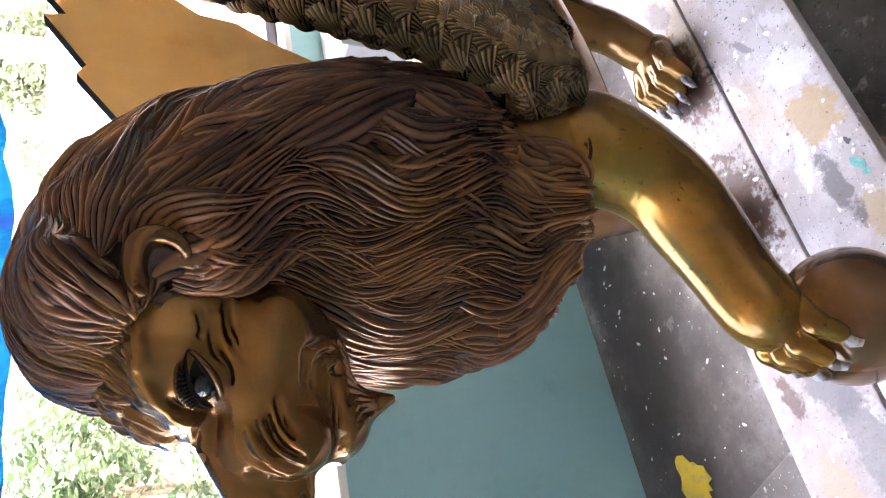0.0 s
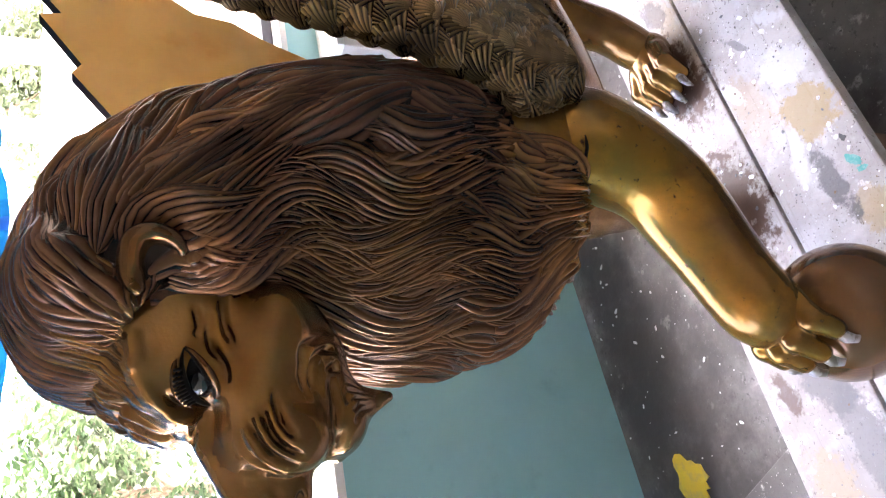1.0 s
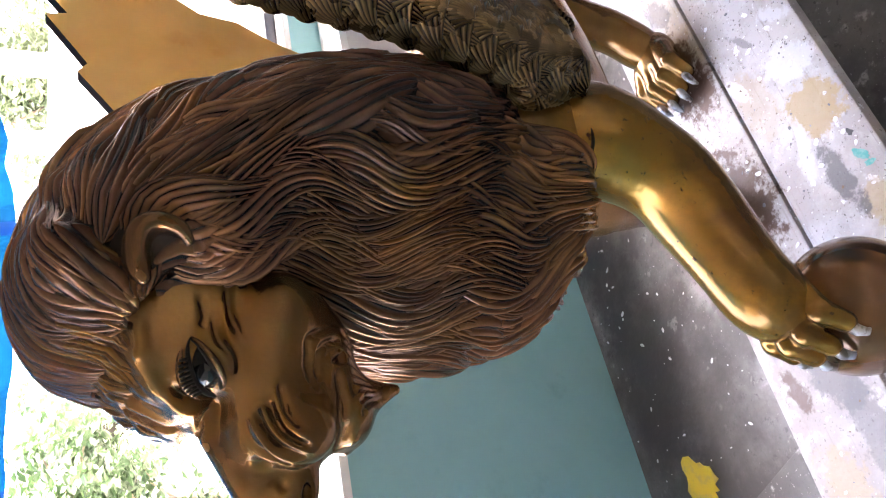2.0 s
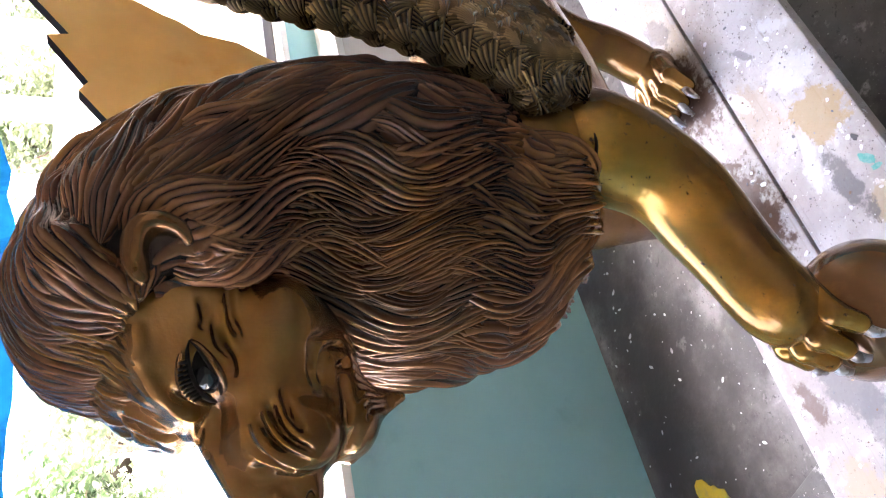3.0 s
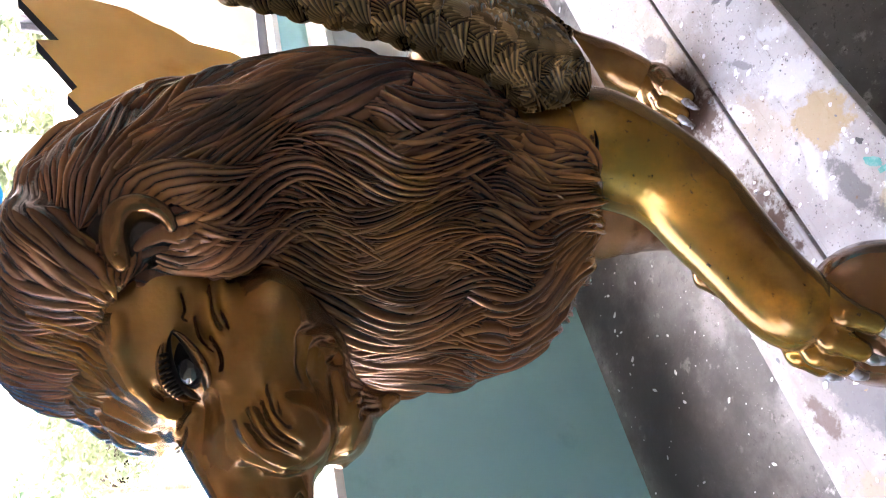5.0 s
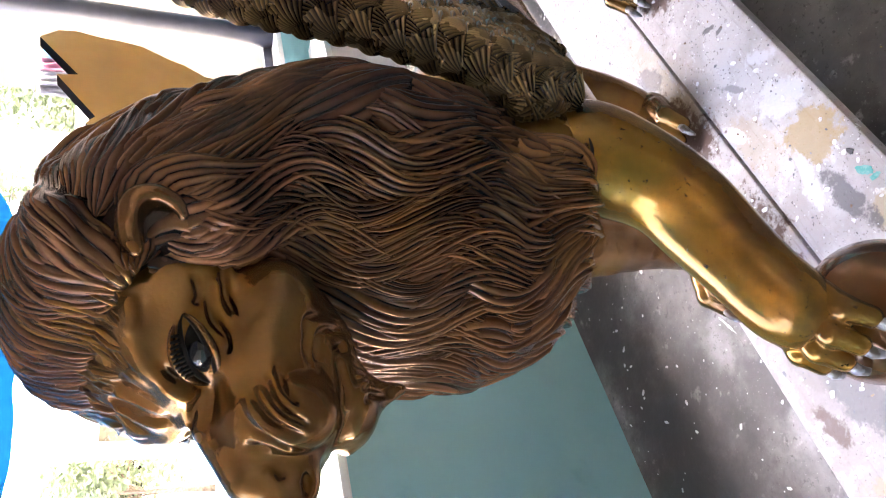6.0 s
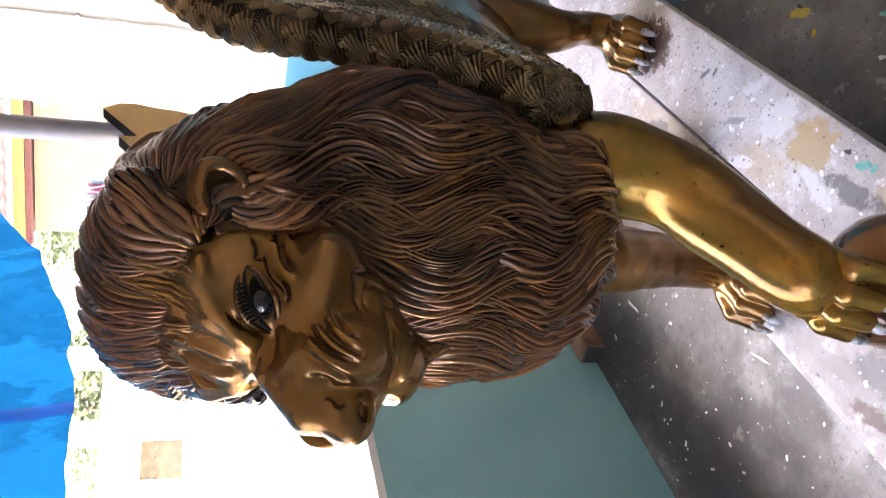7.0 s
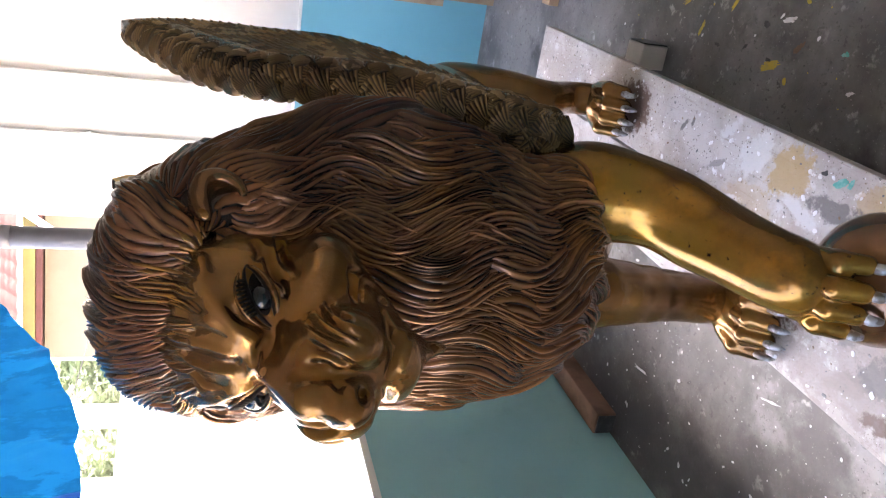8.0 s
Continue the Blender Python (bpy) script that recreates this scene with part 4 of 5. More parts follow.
def locks(fn, way, roots, steps, wide, ribs_of, lift_to, dome, depth, mat, wave_of, least=0.0):
    """Wavy locks of rounded strands with narrow grooves between; they start at roots and lie on the surface fn = 0, along way."""
    count, step = len(roots), 0.0118
    path, normals = np.zeros((steps, count, 3)), np.zeros((steps, count, 3))
    pos = roots.copy()
    phase = 5.0 * roots[:, 0] + 4.0 * roots[:, 1] + rng.uniform(-1.1, 1.1, count)
    for i in range(steps):
        nrm = surface_normal(fn, pos)
        pos = pos - nrm * fn(tuple(pos.T))[:, None]
        path[i], normals[i] = pos, nrm
        d = way(pos)
        d -= nrm * (d * nrm).sum(1)[:, None]
        d /= np.linalg.norm(d, axis=1)[:, None]
        side = np.cross(nrm, d)
        w = wave_of * np.sin(phase + pos[:, 2] * 27.0 + 4.0 * np.sin(pos[:, 0] * 9.0) + i * 0.03)
        pos = pos + (d * np.cos(w)[:, None] + side * np.sin(w)[:, None]) * step
    for j in range(count):
        lies = (path[:, j, 2] > 0.885) & (hem(path[:, j].T) < -0.012)
        length = steps if lies.all() else max(8, int(np.argmin(lies)))
        length = int(length * rng.uniform(0.70, 1.0))
        P, Nn = path[:length, j], normals[:length, j]
        T = np.gradient(P, axis=0)
        T /= np.linalg.norm(T, axis=1)[:, None]
        B = np.cross(Nn, T)
        u = np.linspace(0, 1, length)
        ribs = int(rng.integers(*ribs_of))
        across = ribs * 5 + 1
        lay = [(i * across + k, i * across + k + 1, (i + 1) * across + k + 1, (i + 1) * across + k) for i in range(length - 1) for k in range(across - 1)]
        v = np.linspace(-1, 1, across)
        blunt = 0.25 if on_face(P[0]) > -0.035 else 0.0
        width = rng.uniform(*wide) * np.sqrt(np.clip(np.minimum(blunt + u / (0.16 if blunt else 0.30), (1 - u) / 0.55), 0.015, 1))
        lift = rng.uniform(least, lift_to)
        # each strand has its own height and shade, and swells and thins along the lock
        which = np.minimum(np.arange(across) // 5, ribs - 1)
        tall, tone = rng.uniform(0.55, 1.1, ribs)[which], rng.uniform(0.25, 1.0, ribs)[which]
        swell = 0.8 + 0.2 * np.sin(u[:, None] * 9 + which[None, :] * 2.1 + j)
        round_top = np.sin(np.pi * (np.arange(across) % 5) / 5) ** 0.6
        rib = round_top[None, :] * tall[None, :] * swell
        fade = np.clip(np.minimum(0.6 * blunt + u / (0.14 if blunt else 0.24), (1 - u) / 0.22), 0.0, 1)[:, None] ** 0.6
        high = (dome * (1 - v[None, :] ** 2) - 0.5 * dome + depth * (rib - 0.6) + lift * (0.5 + 0.8 * u[:, None])) * fade - 0.004
        # low round the ears and over the forehead
        flat = P[:, None, :] + B[:, None, :] * (v[None, :, None] * width[:, None, None])
        away = np.linalg.norm((flat - np.array((0, HEAD_Y, 0))) * np.sign([1, P[0, 1] - HEAD_Y, 1]) - EAR, axis=2)
        calm = 1 - 0.35 * np.clip((flat[:, :, 0] - 0.54) / 0.05, 0, 1) * np.clip((flat[:, :, 2] - 1.58) / 0.05, 0, 1)
        high = np.where(high > 0, high * calm * np.clip((away - 0.050) / 0.03, 0.0, 1), high) - 0.012 * np.clip((0.056 - away) / 0.01, 0, 1)
        V = flat + Nn[:, None, :] * high[:, :, None]
        # grooves get a low crest, so their shade is in the colour too
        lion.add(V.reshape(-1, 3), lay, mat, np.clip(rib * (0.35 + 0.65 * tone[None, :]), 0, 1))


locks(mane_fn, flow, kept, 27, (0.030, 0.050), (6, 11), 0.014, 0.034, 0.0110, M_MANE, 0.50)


def brow_flow(q):
    """From the root of the nose up and outwards over the forehead."""
    d = q - np.array([0.735, HEAD_Y, 1.492])
    d /= np.linalg.norm(d, axis=1)[:, None]
    return d + np.array([-0.35, 0, 0.25])


def brow_fn(p):
    return np.minimum(head_fn(p), mane_fn(p))


brow = hv[rng.permutation(len(hv))]
brow = brow[(brow[:, 2] > 1.590) & (brow[:, 2] < 1.618) & (brow[:, 0] > 0.575)]
tufts = []
for q in brow:
    if all(((q - r) ** 2).sum() > 0.021 ** 2 for r in tufts):
        tufts.append(q)
locks(brow_fn, brow_flow, np.array(tufts), 15, (0.015, 0.024), (3, 6), 0.010, 0.014, 0.0100, M_FACE, 0.45, 0.003)

# wings: a plate with a stepped tip and scalloped rear edge, feathers on the outer face
FAR_FRONT = [(0.13, 0.885), (0.175, 0.96), (0.15, 1.1), (0.14, 1.3), (0.135, 1.43), (0.12, 1.53), (0.09, 1.59), (0.036, 1.627), (-0.057, 1.697), (-0.078, 1.681), (-0.192, 1.759), (-0.199, 1.721), (-0.309, 1.802)]
FAR_REAR = [(-0.338, 1.770), (-0.342, 1.735), (-0.331, 1.690), (-0.327, 1.650), (-0.317, 1.605), (-0.290, 1.550), (-0.281, 1.520), (-0.254, 1.477), (-0.250, 1.40), (-0.215, 1.33), (-0.18, 1.226), (-0.1, 1.03), (0.0, 0.93)]
REAR = [(-0.05, 0.93), (-0.16, 1.02), (-0.26, 1.14), (-0.36, 1.274), (-0.415, 1.414), (-0.485, 1.549), (-0.505, 1.645), (-0.478, 1.736), (-0.42, 1.79)]
# the roll of the left wing's leading edge: x, z, radius
LEAD = smoothed([(0.217, 0.929, 0.0320), (0.236, 0.997, 0.0336), (0.223, 1.080, 0.0264), (0.200, 1.180, 0.0238), (0.180, 1.296, 0.0224), (0.153, 1.409, 0.0218), (0.114, 1.507, 0.0211), (0.053, 1.579, 0.0205), (-0.038, 1.634, 0.0191), (-0.145, 1.690, 0.0172), (-0.250, 1.737, 0.0132), (-0.345, 1.776, 0.0066)], 8)


def wing_y(z):
    """How far from the statue's middle the left wing stands at a height."""
    return float(np.interp(z, (0.93, 1.08, 1.20, 1.30, 1.41, 1.50, 1.78), (0.227, 0.249, 0.264, 0.270, 0.263, 0.254, 0.240)))


def lead_at(t):
    """Place (x, z), radius and direction of the leading edge; t from 0 at the shoulder to 1 at the tip."""
    k = min(max(t, 0.0), 1.0) * (len(LEAD) - 1)
    i = min(int(k), len(LEAD) - 2)
    a, b = np.array(LEAD[i]), np.array(LEAD[i + 1])
    p, d = a + (b - a) * (k - i), b - a
    n = math.hypot(d[0], d[1])
    return float(p[0]), float(p[1]), float(p[2]), float(d[0] / n), float(d[1] / n)


def wing(outline, mid, faces, edge):
    """A plate of wood; mid gives its place across the statue at a point of the outline."""
    n = len(outline)
    side = 1 if mid(0.0, 1.2) > 0 else -1
    verts = [(x, mid(x, z) + side * o, z) for o in (-0.012, 0.012) for x, z in outline]
    rim = [(i, (i + 1) % n, n + (i + 1) % n, n + i) for i in range(n)]
    inner, outer = tuple(range(n)), tuple(range(n, 2 * n))
    lion.add(verts, [inner], faces[0])
    lion.add(verts, [outer], faces[1], np.zeros(2 * n))
    lion.add(verts, rim, edge, np.zeros(2 * n))


def far_y(x, z):
    return -0.20 + 0.045 * (min(1.0, max(0.0, (z - 1.1) * 2)) + min(1.0, max(0.0, (0.10 - x) * 2)))


wing(FAR_FRONT + FAR_REAR, far_y, (M_OCHRE, M_FEATHER), M_DARK)
wing([lead_at(i / 30)[:2] for i in range(31)] + smoothed(REAR[::-1], 4) + [(0.06, 0.90)], lambda x, z: wing_y(z), (M_OCHRE, M_FEATHER), M_FEATHER)


def plume(root, along, out, length, width, barbs):
    """A long feather: smooth along one side, a comb of barbs along the other, drawn out to a rounded point."""
    along, out = Vector(along).normalized(), Vector(out).normalized()
    across = out.cross(along)
    nu = barbs * 3 + 1
    rows = (-1.0, -0.7, -0.35, -0.1, 0.0, 0.1, 0.35, 0.7, 1.0)
    verts, crest = [], []
    for i in range(nu):
        u = i / (nu - 1)
        w = width * min(1.0, 0.5 + 2.0 * u) * max(0.02, 1 - max(0.0, (u - 0.72) / 0.28) ** 2.2) ** 0.5
        for v in rows:
            barb = (0.5 + 0.5 * math.cos(2 * math.pi * barbs * (u + 0.010 * v))) if v > 0.05 else 0.35
            h = 0.005 * (1 - v * v) * (0.4 + 0.6 * u) + (0.0040 * barb if v > 0.05 else 0.0) + (0.002 if v == 0.0 else 0.0)
            verts.append(Vector(root) + along * (u * length) + across * (v * w) + out * h)
            crest.append(barb * (1.0 if v > 0.3 else 0.5))
    m = len(rows)
    lion.add(verts, [(i * m + k, i * m + k + 1, (i + 1) * m + k + 1, (i + 1) * m + k) for i in range(nu - 1) for k in range(m - 1)], M_FEATHER, crest)


def fan(root, along, out, size, ribs, dome, spread=1.15, curl=0.0):
    """A rounded scale with ridges that spread from its root to its rim."""
    along, out = Vector(along).normalized(), Vector(out).normalized()
    along = (along - out * along.dot(out)).normalized()
    across = out.cross(along)
    n, m = ribs * 4 + 1, 8
    verts, crest = [], []
    for i in range(n):
        g = -1 + 2 * i / (n - 1)
        w = spread * g
        rib = (0.5 - 0.5 * math.cos(2 * math.pi * ribs * i / (n - 1))) ** 0.8
        for k in range(m):
            r = 0.12 + 0.88 * k / (m - 1)
            bend = 0.25 * g * r
            h = dome * math.sin(math.pi * min(1.0, 0.15 + 0.80 * r)) * (1 - 0.55 * g * g) + 0.0060 * (rib - 0.4) * min(1.0, r * 1.6)
            h -= curl * (size * 0.86 * r * math.sin(w)) ** 2
            verts.append(Vector(root) + along * (size * r * math.cos(w + bend * 0.6)) + across * (size * 0.86 * r * math.sin(w + bend * 0.3)) + out * h)
            crest.append(rib ** 1.6 * (0.45 + 0.55 * r))
    lion.add(verts, [(i * m + k, i * m + k + 1, (i + 1) * m + k + 1, (i + 1) * m + k) for i in range(n - 1) for k in range(m - 1)], M_FEATHER, crest)


rnd = random.Random(3)
# long feathers, the lowest shortest
N_PLUME = 34
for i in range(N_PLUME):
    t = i / (N_PLUME - 1)
    x0, z0 = lead_at(0.05 + 0.50 * t)[:2]
    x0 -= 0.09 - 0.05 * t
    k = (0.10 + 0.90 * t) * (len(REAR) - 1)
    j = min(int(k), len(REAR) - 2)
    x1, z1 = [REAR[j][c] + (REAR[j + 1][c] - REAR[j][c]) * (k - j) for c in (0, 1)]
    d = Vector((x1 - x0, 0, z1 - z0))
    y0, y1 = wing_y(z0), wing_y(z1)
    d.y = y1 - y0
    plume((x0, y0 + 0.011 + 0.0001 * i, z0), d, (0, 1, 0), d.length - 0.045, 0.0165, int(d.length / 0.008))
# rows of fan-shaped scales behind the leading edge
for row, (off, size) in enumerate(((0.120, 0.062), (0.090, 0.060), (0.060, 0.056), (0.030, 0.052), (0.004, 0.046))):
    for i in range(22):
        t = 0.02 + 0.80 * (i + 0.5 * (row % 2)) / 21.5
        x, z, r, dx, dz = lead_at(t)
        q = off * (1.0 if t < 0.55 else 1 - (t - 0.55) * 1.6)
        root = (x - dz * q + 0.012, wing_y(z) + 0.020 + 0.0060 * row, z + dx * q - 0.018)
        fan(root, (dx - 0.55 * dz, 0, dz + 0.55 * dx), (0.12, 1, 0.05 * rnd.uniform(-1, 1)), size, 12, 0.009)
# the leading edge: a roll clad with large scales that wrap round its front
spine = [lead_at(i / 60) for i in range(61)]
v, f = tube([(float(q[0]), wing_y(q[1]), float(q[1])) for q in spine], [0.9 * float(q[2]) for q in spine], 16)
lion.add(v, f, M_FEATHER, np.zeros(len(v)))
N_SCALE = 24
for i in range(N_SCALE):
    for ang, big, shift in ((-62, 0.80, 0.5), (-12, 1.0, 0.0), (42, 1.0, 0.4), (88, 0.85, 0.0)):
        x, z, r, dx, dz = lead_at((i + shift) / N_SCALE * 0.95)
        w = radians(ang)
        face = Vector((dz * math.cos(w), math.sin(w), -dx * math.cos(w)))
        run = Vector((dx, 0, dz))
        swirl = face.cross(run) * (0.45 if ang > 0 else 0.25)
        k = big * (0.55 + 0.45 * min(1.0, r / 0.024))
        fan(Vector((x, wing_y(z), z)) + face * (0.86 * r) - run * 0.026 * k, run - swirl, face, 0.062 * k, 13, 0.016 * k, 1.0, 13.0)
# the rounded end at the shoulder, covered with small fans
KNOB, KNOB_R = (0.140, 0.228, 0.992), (0.150, 0.050, 0.098)
lion.add(*nets(lambda p: ell(p, KNOB, KNOB_R), (-0.03, 0.16, 0.87), (0.32, 0.30, 1.12), 0.007), M_FEATHER, None)
spots = []
for _ in range(900):
    w, e = rnd.uniform(-math.pi, math.pi), rnd.uniform(-1.45, 0.7)
    q = Vector((math.cos(e) * math.sin(w), math.cos(e) * math.cos(w), math.sin(e)))
    p = Vector(KNOB) + Vector((q.x * KNOB_R[0], q.y * KNOB_R[1], q.z * KNOB_R[2]))
    if p.y > 0.19 and p.x > -0.02 and all((p - o).length > 0.023 for o, _n in spots):
        spots.append((p, Vector((q.x / KNOB_R[0], q.y / KNOB_R[1], q.z / KNOB_R[2])).normalized()))
for p, n in spots:
    down = Vector((0.25 + 0.5 * rnd.uniform(-1, 1), 0, -1))
    fan(p - n * 0.003 - down * 0.012, down, n, 0.042, 11, 0.007, 1.25, 8.0)

statue = mesh_ob("winged_lion_statue", np.concatenate(lion.v), lion.f, [GOLD, FACE, MANE, FEATHER, OCHRE, CLAW, EYE, DARK], smooth=True, index=lion.m)
crest = statue.data.attributes.new("crest", "FLOAT", "POINT")
crest.data.foreach_set("value", np.concatenate(lion.c).astype(np.float32))
statue.matrix_world = LION
tagged(statue, "golden winged lion statue, dark brown mane, paw on a ball", "statue")

bv, bf = ball((0, 0, 0), 0.123, 48, 30)
globe = mesh_ob("ball", bv, bf, BALL, smooth=True)
globe.matrix_world = LION @ Matrix.Translation((0.601, 0.114, BOARD_Z + 0.123))
tagged(globe, "glossy golden ball under the raised paw of the statue", "ball")


# ---- things inside the shed ----
def thing(name, label, category, group=""):
    e = new(name)
    e.empty_display_size = 0.1
    return tagged(e, label, category, group)


def placed(ob, m=LION):
    ob.matrix_world = m
    return ob


# timber along the low wall
bm = box((-0.62, -1.135, 0.001), (0.0, -1.045, 0.085), 0.006)
bm.verts.ensure_lookup_table()
for v in bm.verts:
    v.co += Vector(noise.noise_vector(v.co * 9)) * 0.004
ob = placed(part("timber_beam", bm, WOOD), LION @ pose(-0.65, -0.055, 0, 0, 0, 0))
# the shade on the beam's sawn end is put in as a black slab
part("end_shade", box((0.001, -1.130, 0.005), (0.006, -1.050, 0.080), 0.002), PAINTS["PAINT_BLACK"], ob, "sawn end with its shade painted black")
tagged(ob, "reddish rough-sawn timber lying on the floor by the low wall", "timber")

# white chest against the low wall
ob = thing("white_chest", "whitewashed wooden chest standing against the teal wall", "chest")
ob.matrix_world = LION
part("body", box((-2.3, -1.19, 0.0), (-1.22, -0.98, 0.83), 0.008), CHEST, ob)
part("lid", box((-2.32, -1.195, 0.832), (-1.20, -0.96, 0.865), 0.006), WHITE, ob)

# torn yellow sheet and a smeared board on the floor
v, f = dab(0, 0, 0.09, 0.06, 0.3, 77, 22, 0.5, 0.002)
ob = placed(mesh_ob("yellow_sheet", v, f, PAINTS["PAINT_YELLOW"]), LION @ pose(0.575, -0.93, 0.002, 0, 0, 20))
tagged(ob, "torn piece of bright yellow sheet on the floor", "sheet")
ob = placed(part("scrap_board", box((0.0, -0.14, 0), (0.3, 0.12, 0.012), 0.003), CONCRETE), LION @ pose(0.66, -0.62, 0, 0, 0, 15))
tagged(ob, "scrap of paint-smeared board lying on the floor", "board")

# offcuts of wood against the right wall
WOODS = ((-3.05, 0.10, 0.30, 0.10, 0.11, 0.34), (-2.93, 0.11, 0.58, 0.08, 0.15, 0.05), (-2.92, 0.14, 0.66, 0.06, 0.2, 0.04), (-3.04, 0.14, 0.0, 0.1, 0.2, 0.28), (-2.10, 0.27, 0.0, 0.09, 0.12, 0.05))
for a0, s0, z0, da, ds, dz in WOODS:
    ob = placed(part("wood_offcut", box((a0, s0, z0), (a0 + da, s0 + ds, z0 + dz), 0.004), WOOD_PALE))
    tagged(ob, "pale sawn wood offcut stacked by the wall", "offcut", "wood offcuts")

# conduits on the right wall
for s0, z0, z1, clip in ((-0.511, 1.18, 3.3, 1.52), (-0.847, 1.12, 3.3, 2.22)):
    ob = thing("wall_pipe", "thin white conduit fixed upright to the white wall", "pipe", "wall conduits")
    ob.matrix_world = LION
    v, f = tube([(RIGHT_A + 0.02, s0, z0), (RIGHT_A + 0.02, s0, z1)], 0.013, 12)
    mesh_ob("tube", v, f, PVC, ob, smooth=True)
    part("clip", box((RIGHT_A, s0 - 0.035, clip - 0.012), (RIGHT_A + 0.036, s0 + 0.022, clip + 0.012), 0.004), PVC, ob, "white saddle clip")

# grey post on the low wall
v, f = tube([(-2.553, -1.277, PARAPET_Z - 0.02), (-2.553, -1.277, 3.31)], 0.058, 28)
ob = thing("grey_post", "smooth grey pipe post standing on the low wall", "post")
ob.matrix_world = LION
mesh_ob("shaft", v, f, GREY_PIPE, ob, smooth=True)
v, f = tube([(-2.553, -1.277, 2.54), (-2.553, -1.277, 2.62)], 0.062, 28)
mesh_ob("collar", v, f, GREY_PIPE, ob, smooth=True)

# blue tarpaulin hanging over the opening
NA, NZ = 240, 80
verts, faces, mats = [], [], []
for i in range(NA):
    a0 = -1.95 + 4.2 * i / (NA - 1)
    zb = float(np.interp(a0, [-1.95, -1.75, -1.56, -1.41, -0.925, -0.79, -0.669, 0.07, 0.8, 2.3], [2.62, 2.39, 2.29, 2.178, 1.993, 1.98, 1.95, 1.896, 1.88, 1.9])) + 0.006 * math.sin(a0 * 14) + 0.002 * math.sin(a0 * 37)
    for k in range(NZ):
        t = k / (NZ - 1)
        z = zb + (3.29 - zb) * t
        fold = 0.05 * noise.noise((a0 * 1.6, z * 0.8, 3.0)) + 0.03 * noise.noise((a0 * 5, z * 2.2, 7.0)) + 0.012 * noise.noise((a0 * 12, z * 5, 1.0)) + 0.010 * abs(noise.noise((a0 * 16, z * 9, 5.0)))
        verts.append((a0, -1.27 + fold - 0.05 * math.sin(t * 3.1), z))
for i in range(NA - 1):
    for k in range(NZ - 1):
        faces.append((i * NZ + k, (i + 1) * NZ + k, (i + 1) * NZ + k + 1, i * NZ + k + 1))
        a0 = -1.95 + 4.2 * i / (NA - 1)
        mats.append(1 if (-0.57 < a0 < -0.52 or 0.30 < a0 < 0.34) else 0)
ob = placed(mesh_ob("blue_tarpaulin", verts, faces, [TARP, TARP_DARK], smooth=True, index=mats))
tagged(ob, "crinkled bright blue tarpaulin hanging over the opening", "tarpaulin")

# washing on a line outside the opening
v, f = tube([(-2.95, -1.75, 2.20), (-2.4, -1.85, 2.17), (-1.0, -1.95, 2.22), (2.0, -2.0, 2.35)], 0.003, 6)
tagged(placed(mesh_ob("clothes_line", v, f, GREY_PIPE)), "thin line for washing outside the opening", "line")
for i, (a0, w, drop, mat, lab) in enumerate(((-2.80, 0.10, 0.30, CLOTH_A, "crumpled pink cloth hanging on the line"), (-2.70, 0.12, 0.36, CLOTH_B, "crumpled grey cloth hanging on the line"), (-2.90, 0.10, 0.24, CLOTH_C, "pale blue cloth hanging on the line"))):
    n, m = 16, 22
    verts = []
    for k in range(m):
        t = k / (m - 1)
        for j in range(n):
            u = j / (n - 1)
            ang = (t - 0.5) * 2
            z = 2.18 - abs(ang) * drop
            y = -1.80 - 0.05 * i * 0 + (0.03 + 0.02 * abs(ang)) * (1 if ang > 0 else -1) + 0.03 * noise.noise((u * 4, t * 3, i * 7.0)) + 0.012 * math.sin(u * 22 + i)
            verts.append((a0 + (u - 0.5) * w * (1 + 0.2 * abs(ang)), y, z + 0.01 * math.sin(u * 9 + i)))
    faces = [(k * n + j, k * n + j + 1, (k + 1) * n + j + 1, (k + 1) * n + j) for k in range(m - 1) for j in range(n - 1)]
    tagged(placed(mesh_ob("cloth", verts, faces, mat, smooth=True)), lab, "cloth", "washing on the line")


# ---- outside ----
# long white building with square vents and an open upper gallery
b = thing("white_building", "long white-plastered building with an open gallery above", "building")
b.location = (0, 13.5, 0)
X0, X1, SILL = -1.25, 16.0, 2.8
VENTS = (-0.68, 0.89)
x = X0
for c in VENTS:
    part("wall", box((x, 0, -0.1), (c - 0.31, 0.25, SILL)), WHITE, b)
    part("wall", box((c - 0.31, 0, -0.1), (c + 0.31, 0.25, 1.55)), WHITE, b)
    part("wall", box((c - 0.31, 0, 2.18), (c + 0.31, 0.25, SILL)), WHITE, b)
    vent = part("vent", box((c - 0.31, 0.2, 1.55), (c + 0.31, 0.24, 2.18)), VENT, b, "beige concrete vent block")
    for k in range(4):
        pts = [(c - 0.27 + 0.16 * k + 0.05 * math.sin(q * 1.3), 0.19, 1.62 + 0.30 + 0.022 * q) for q in range(10)]
        v, f = tube(pts, 0.022, 6)
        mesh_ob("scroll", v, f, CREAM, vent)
    x = c + 0.31
part("wall", box((x, 0, -0.1), (X1, 0.25, SILL)), WHITE, b)
for i in range(15):
    part("pier", box((X0 + i * 1.2, 0.0, SILL), (X0 + i * 1.2 + 0.34, 0.25, 4.3)), WHITE, b)
part("beam", box((X0, -0.05, 4.3), (X1, 0.3, 4.7)), WHITE, b)

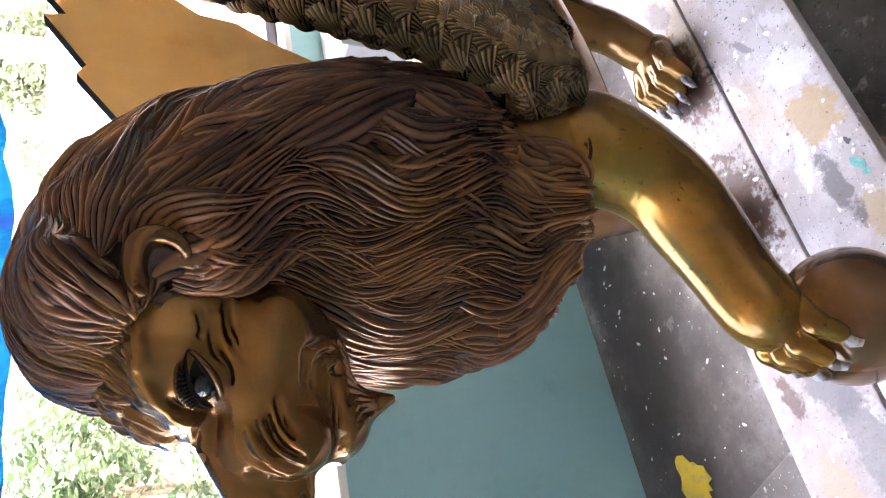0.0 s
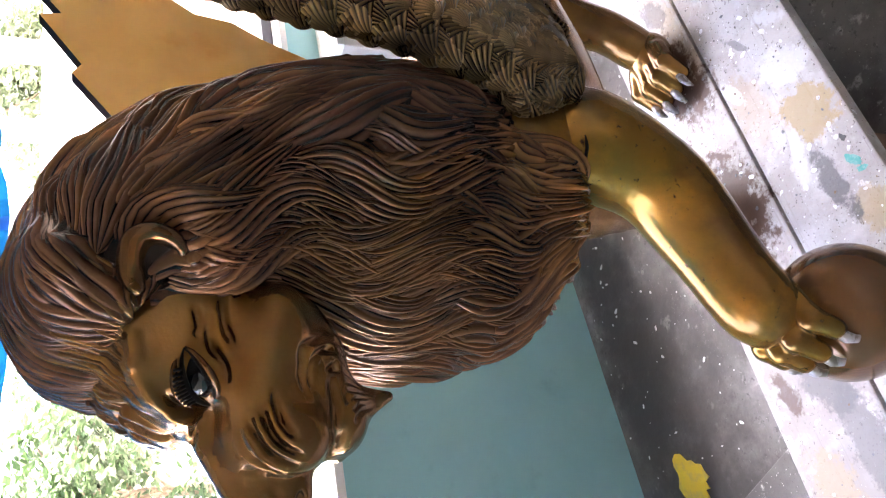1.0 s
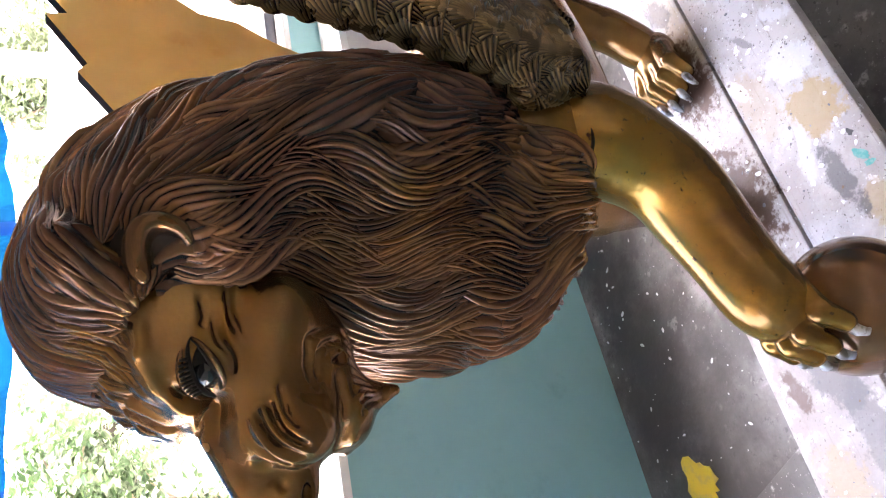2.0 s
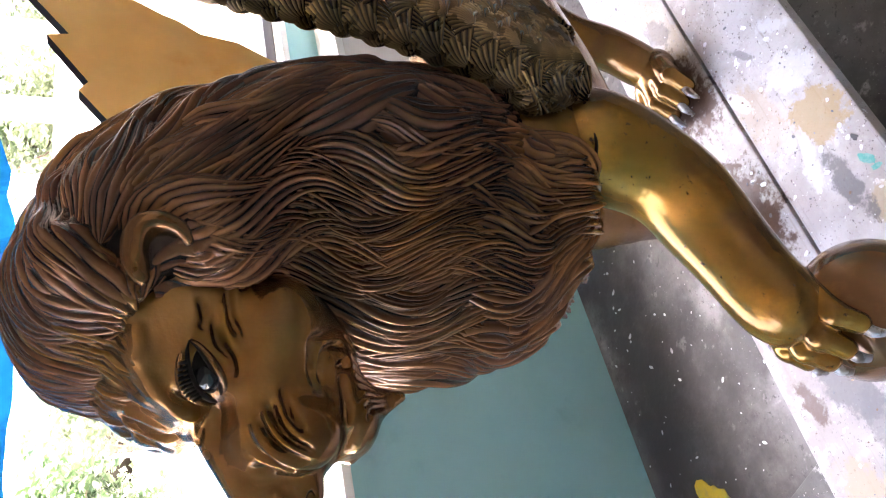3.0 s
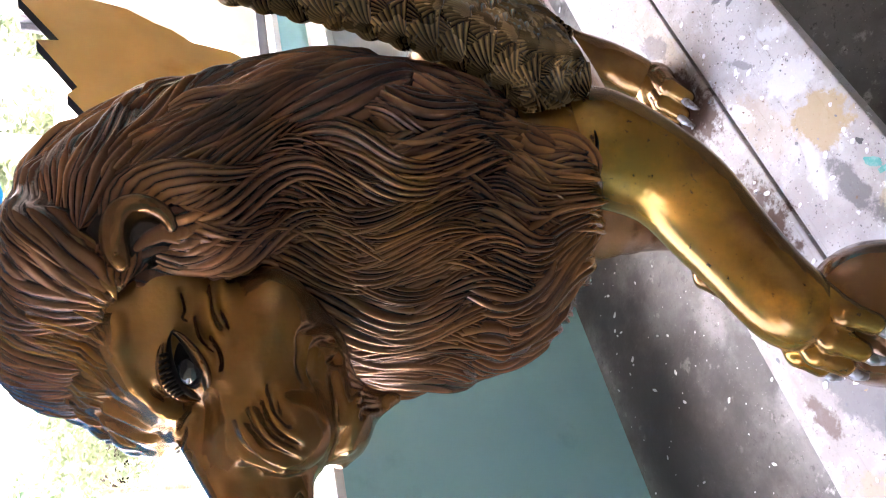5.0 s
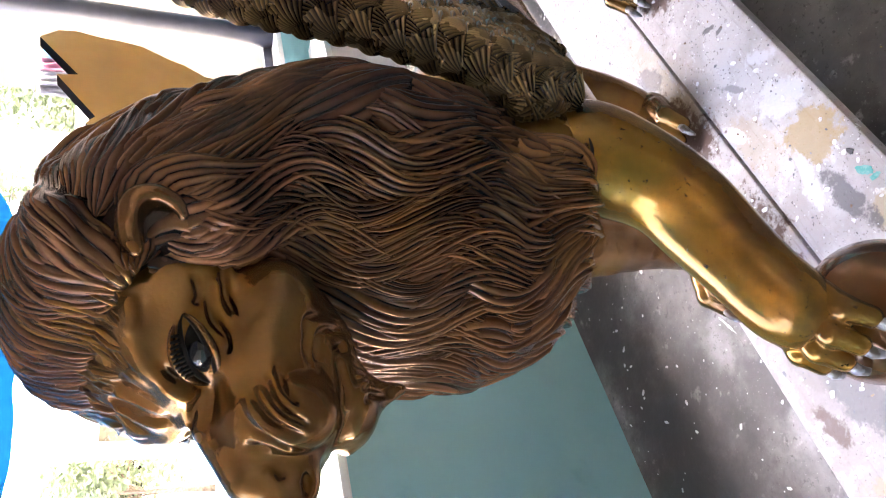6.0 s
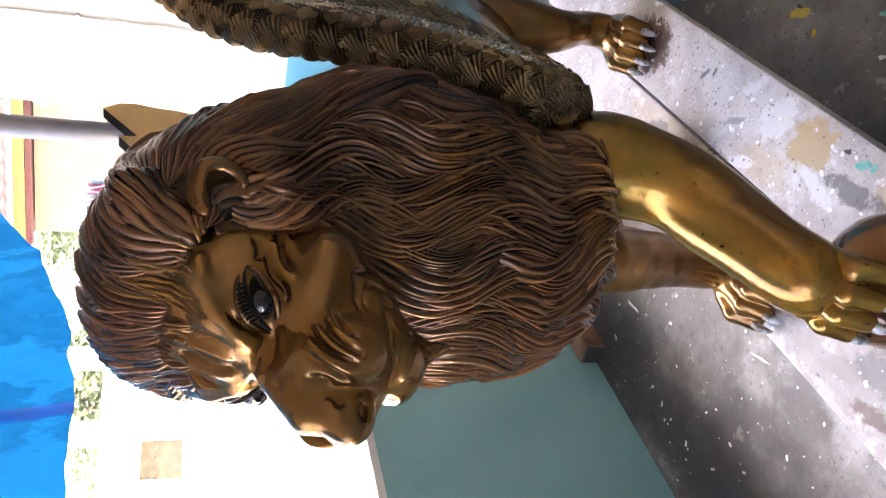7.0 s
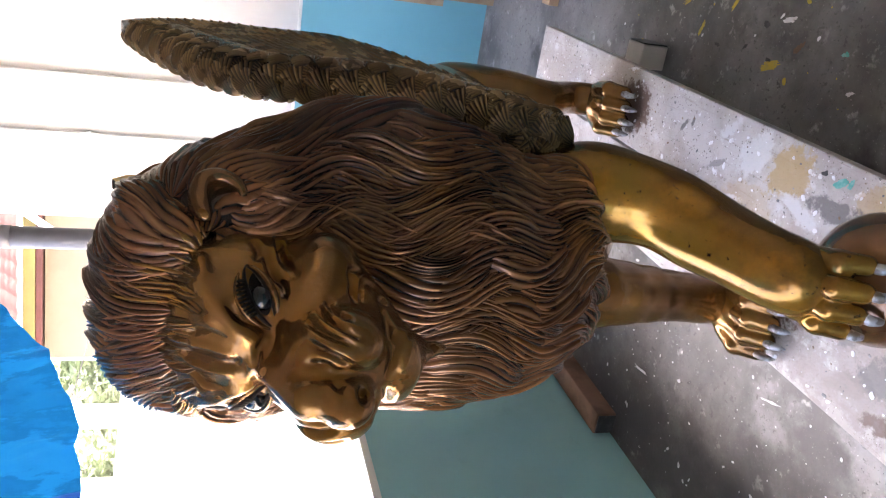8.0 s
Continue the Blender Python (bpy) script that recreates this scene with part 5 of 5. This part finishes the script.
# house with a red tiled roof
b = thing("red_roofed_house", "cream house with a red tiled roof and yellow fascia", "house")
b.matrix_world = Matrix.Translation((3.36, 10.08, 0)) @ pose(0, 0, 0, 0, 0, -38.6)
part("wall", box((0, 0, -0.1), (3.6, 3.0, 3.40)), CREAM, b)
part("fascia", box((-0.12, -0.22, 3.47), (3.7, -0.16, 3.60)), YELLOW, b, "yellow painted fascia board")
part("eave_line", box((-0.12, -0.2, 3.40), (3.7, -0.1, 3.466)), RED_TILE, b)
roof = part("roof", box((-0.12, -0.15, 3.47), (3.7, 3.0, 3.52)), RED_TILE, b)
verts, faces = [], []
n, rows = 260, 16
for r in range(rows):
    for e in range(2):
        for i in range(n):
            xx = -0.15 + 3.9 * i / (n - 1)
            verts.append((xx, -0.3 + (r + e) * 0.17, 3.575 + (r + e) * 0.10 + 0.022 * abs(math.sin(xx * 15.7)) + (0.028 if e == 0 else 0.0)))
for r in range(rows * 2 - 1):
    for i in range(n - 1):
        faces.append((r * n + i, r * n + i + 1, (r + 1) * n + i + 1, (r + 1) * n + i))
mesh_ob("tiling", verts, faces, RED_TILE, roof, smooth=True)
v, f = tube([(2.05, -0.30, 3.86), (1.6, -0.30, 3.22)], 0.045, 8)
mesh_ob("barge_pole", v, f, WHITE, b)


def tree(at, height, crown, count, seed, size=0.11, lean=(0, 0), label="leafy green tree outside the shed", leaf=LEAF):
    """A tapered trunk with limbs, and a crown of many leaf clumps with gaps."""
    r = random.Random(seed)
    t = thing("tree", label, "tree", "trees outside")
    t.location = at
    vs, fs = tube([(0, 0, -0.1), (lean[0] * 0.4, lean[1] * 0.4, height * 0.35), (lean[0], lean[1], height * 0.7)], [0.09 * height / 3, 0.065 * height / 3, 0.03 * height / 3], 9)
    tips = []
    for i in range(9):
        w = r.uniform(0, 6.28)
        z0 = height * r.uniform(0.3, 0.65)
        tip = Vector((lean[0] + crown[0] * 0.75 * math.cos(w), lean[1] + crown[1] * 0.75 * math.sin(w), height * 0.62 + crown[2] * r.uniform(-0.6, 0.8)))
        tips.append(tip)
        v, f = tube([(lean[0] * 0.5, lean[1] * 0.5, z0), tuple((Vector((lean[0] * 0.5, lean[1] * 0.5, z0)) + tip) / 2 + Vector((0, 0, 0.1))), tuple(tip)], [0.03, 0.02, 0.008], 6)
        fs += [tuple(q + len(vs) for q in face) for face in f]
        vs = list(vs) + list(v)
    mesh_ob("trunk", vs, fs, BARK, t, smooth=True)
    clumps = [Vector((lean[0] + crown[0] * r.gauss(0, 0.5), lean[1] + crown[1] * r.gauss(0, 0.5), height * 0.66 + crown[2] * r.gauss(0, 0.5))) for _ in range(26)] + tips
    lv, lf = [], []
    for i in range(count):
        c = r.choice(clumps) + Vector([r.gauss(0, 0.17) * crown[k] for k in range(3)])
        m = Euler((r.uniform(-0.9, 0.9), r.uniform(-0.9, 0.9), r.uniform(0, 6.28))).to_matrix()
        L = size * r.uniform(0.6, 1.3)
        n = len(lv)
        for q in ((0, 0, 0), (0.3 * L, 0.5 * L, 0.05 * L), (0, L, -0.06 * L), (-0.3 * L, 0.5 * L, 0.05 * L)):
            lv.append(c + m @ Vector(q))
        lf.append((n, n + 1, n + 2, n + 3))
    mesh_ob("crown", lv, lf, leaf, t)
    return t


tree((-3.0, 9.2, 0), 3.2, (1.0, 0.9, 1.0), 5200, 1, 0.13)
tree((-5.2, 12.5, 0), 3.6, (1.5, 1.2, 1.1), 4200, 2, 0.16)
tree((-2.4, 19.0, 0), 3.0, (1.6, 1.2, 1.2), 3600, 3, 0.2, label="hazy pale green tree beyond the garden", leaf=LEAF_FAR)
tree((-4.5, 22.0, 0), 4.4, (2.2, 1.5, 1.3), 3600, 4, 0.22, label="hazy pale green tree beyond the garden", leaf=LEAF_FAR)
tree((2.5, 17.0, 0), 5.2, (1.8, 1.2, 1.6), 4200, 5, 0.2, label="hazy pale green tree beyond the garden", leaf=LEAF_FAR)
tree((6.5, 17.5, 0), 5.6, (2.0, 1.2, 1.7), 4200, 6, 0.2, label="hazy pale green tree beyond the garden", leaf=LEAF_FAR)

# a palm far off
t = thing("palm_tree", "hazy far-off palm tree with drooping fronds", "palm", "trees outside")
t.location = (-3.3, 30.0, 0)
v, f = tube([(0, 0, -0.1), (0.1, 0, 2.0), (0.25, 0, 4.2)], [0.14, 0.11, 0.09], 9)
mesh_ob("trunk", v, f, BARK, t, smooth=True)
rp = random.Random(5)
for i in range(16):
    w = 6.283 * i / 16 + rp.uniform(-0.2, 0.2)
    lv, lf = [], []
    L = rp.uniform(1.2, 1.6)
    for k in range(16):
        u = k / 15
        c = Vector((0.25 + math.cos(w) * L * u, math.sin(w) * L * u, 4.2 + 0.55 * u - 1.2 * u * u))
        side = Vector((-math.sin(w), math.cos(w), 0))
        for sgn in (-1, 1):
            n = len(lv)
            wd = 0.34 * math.sin(math.pi * min(1, 0.15 + 0.85 * u))
            lv += [c, c + side * sgn * wd + Vector((0, 0, -0.18)) + Vector((math.cos(w), math.sin(w), 0)) * 0.12, c + Vector((math.cos(w), math.sin(w), 0)) * 0.05]
            lf.append((n, n + 1, n + 2))
    mesh_ob("frond", lv, lf, LEAF, t)

# thin white post in the garden
v, f = tube([(-2.35, 11.0, -0.1), (-2.35, 11.0, 3.2)], 0.03, 10)
tagged(mesh_ob("garden_post", v, f, WHITE, smooth=True), "thin white post in the garden", "post")
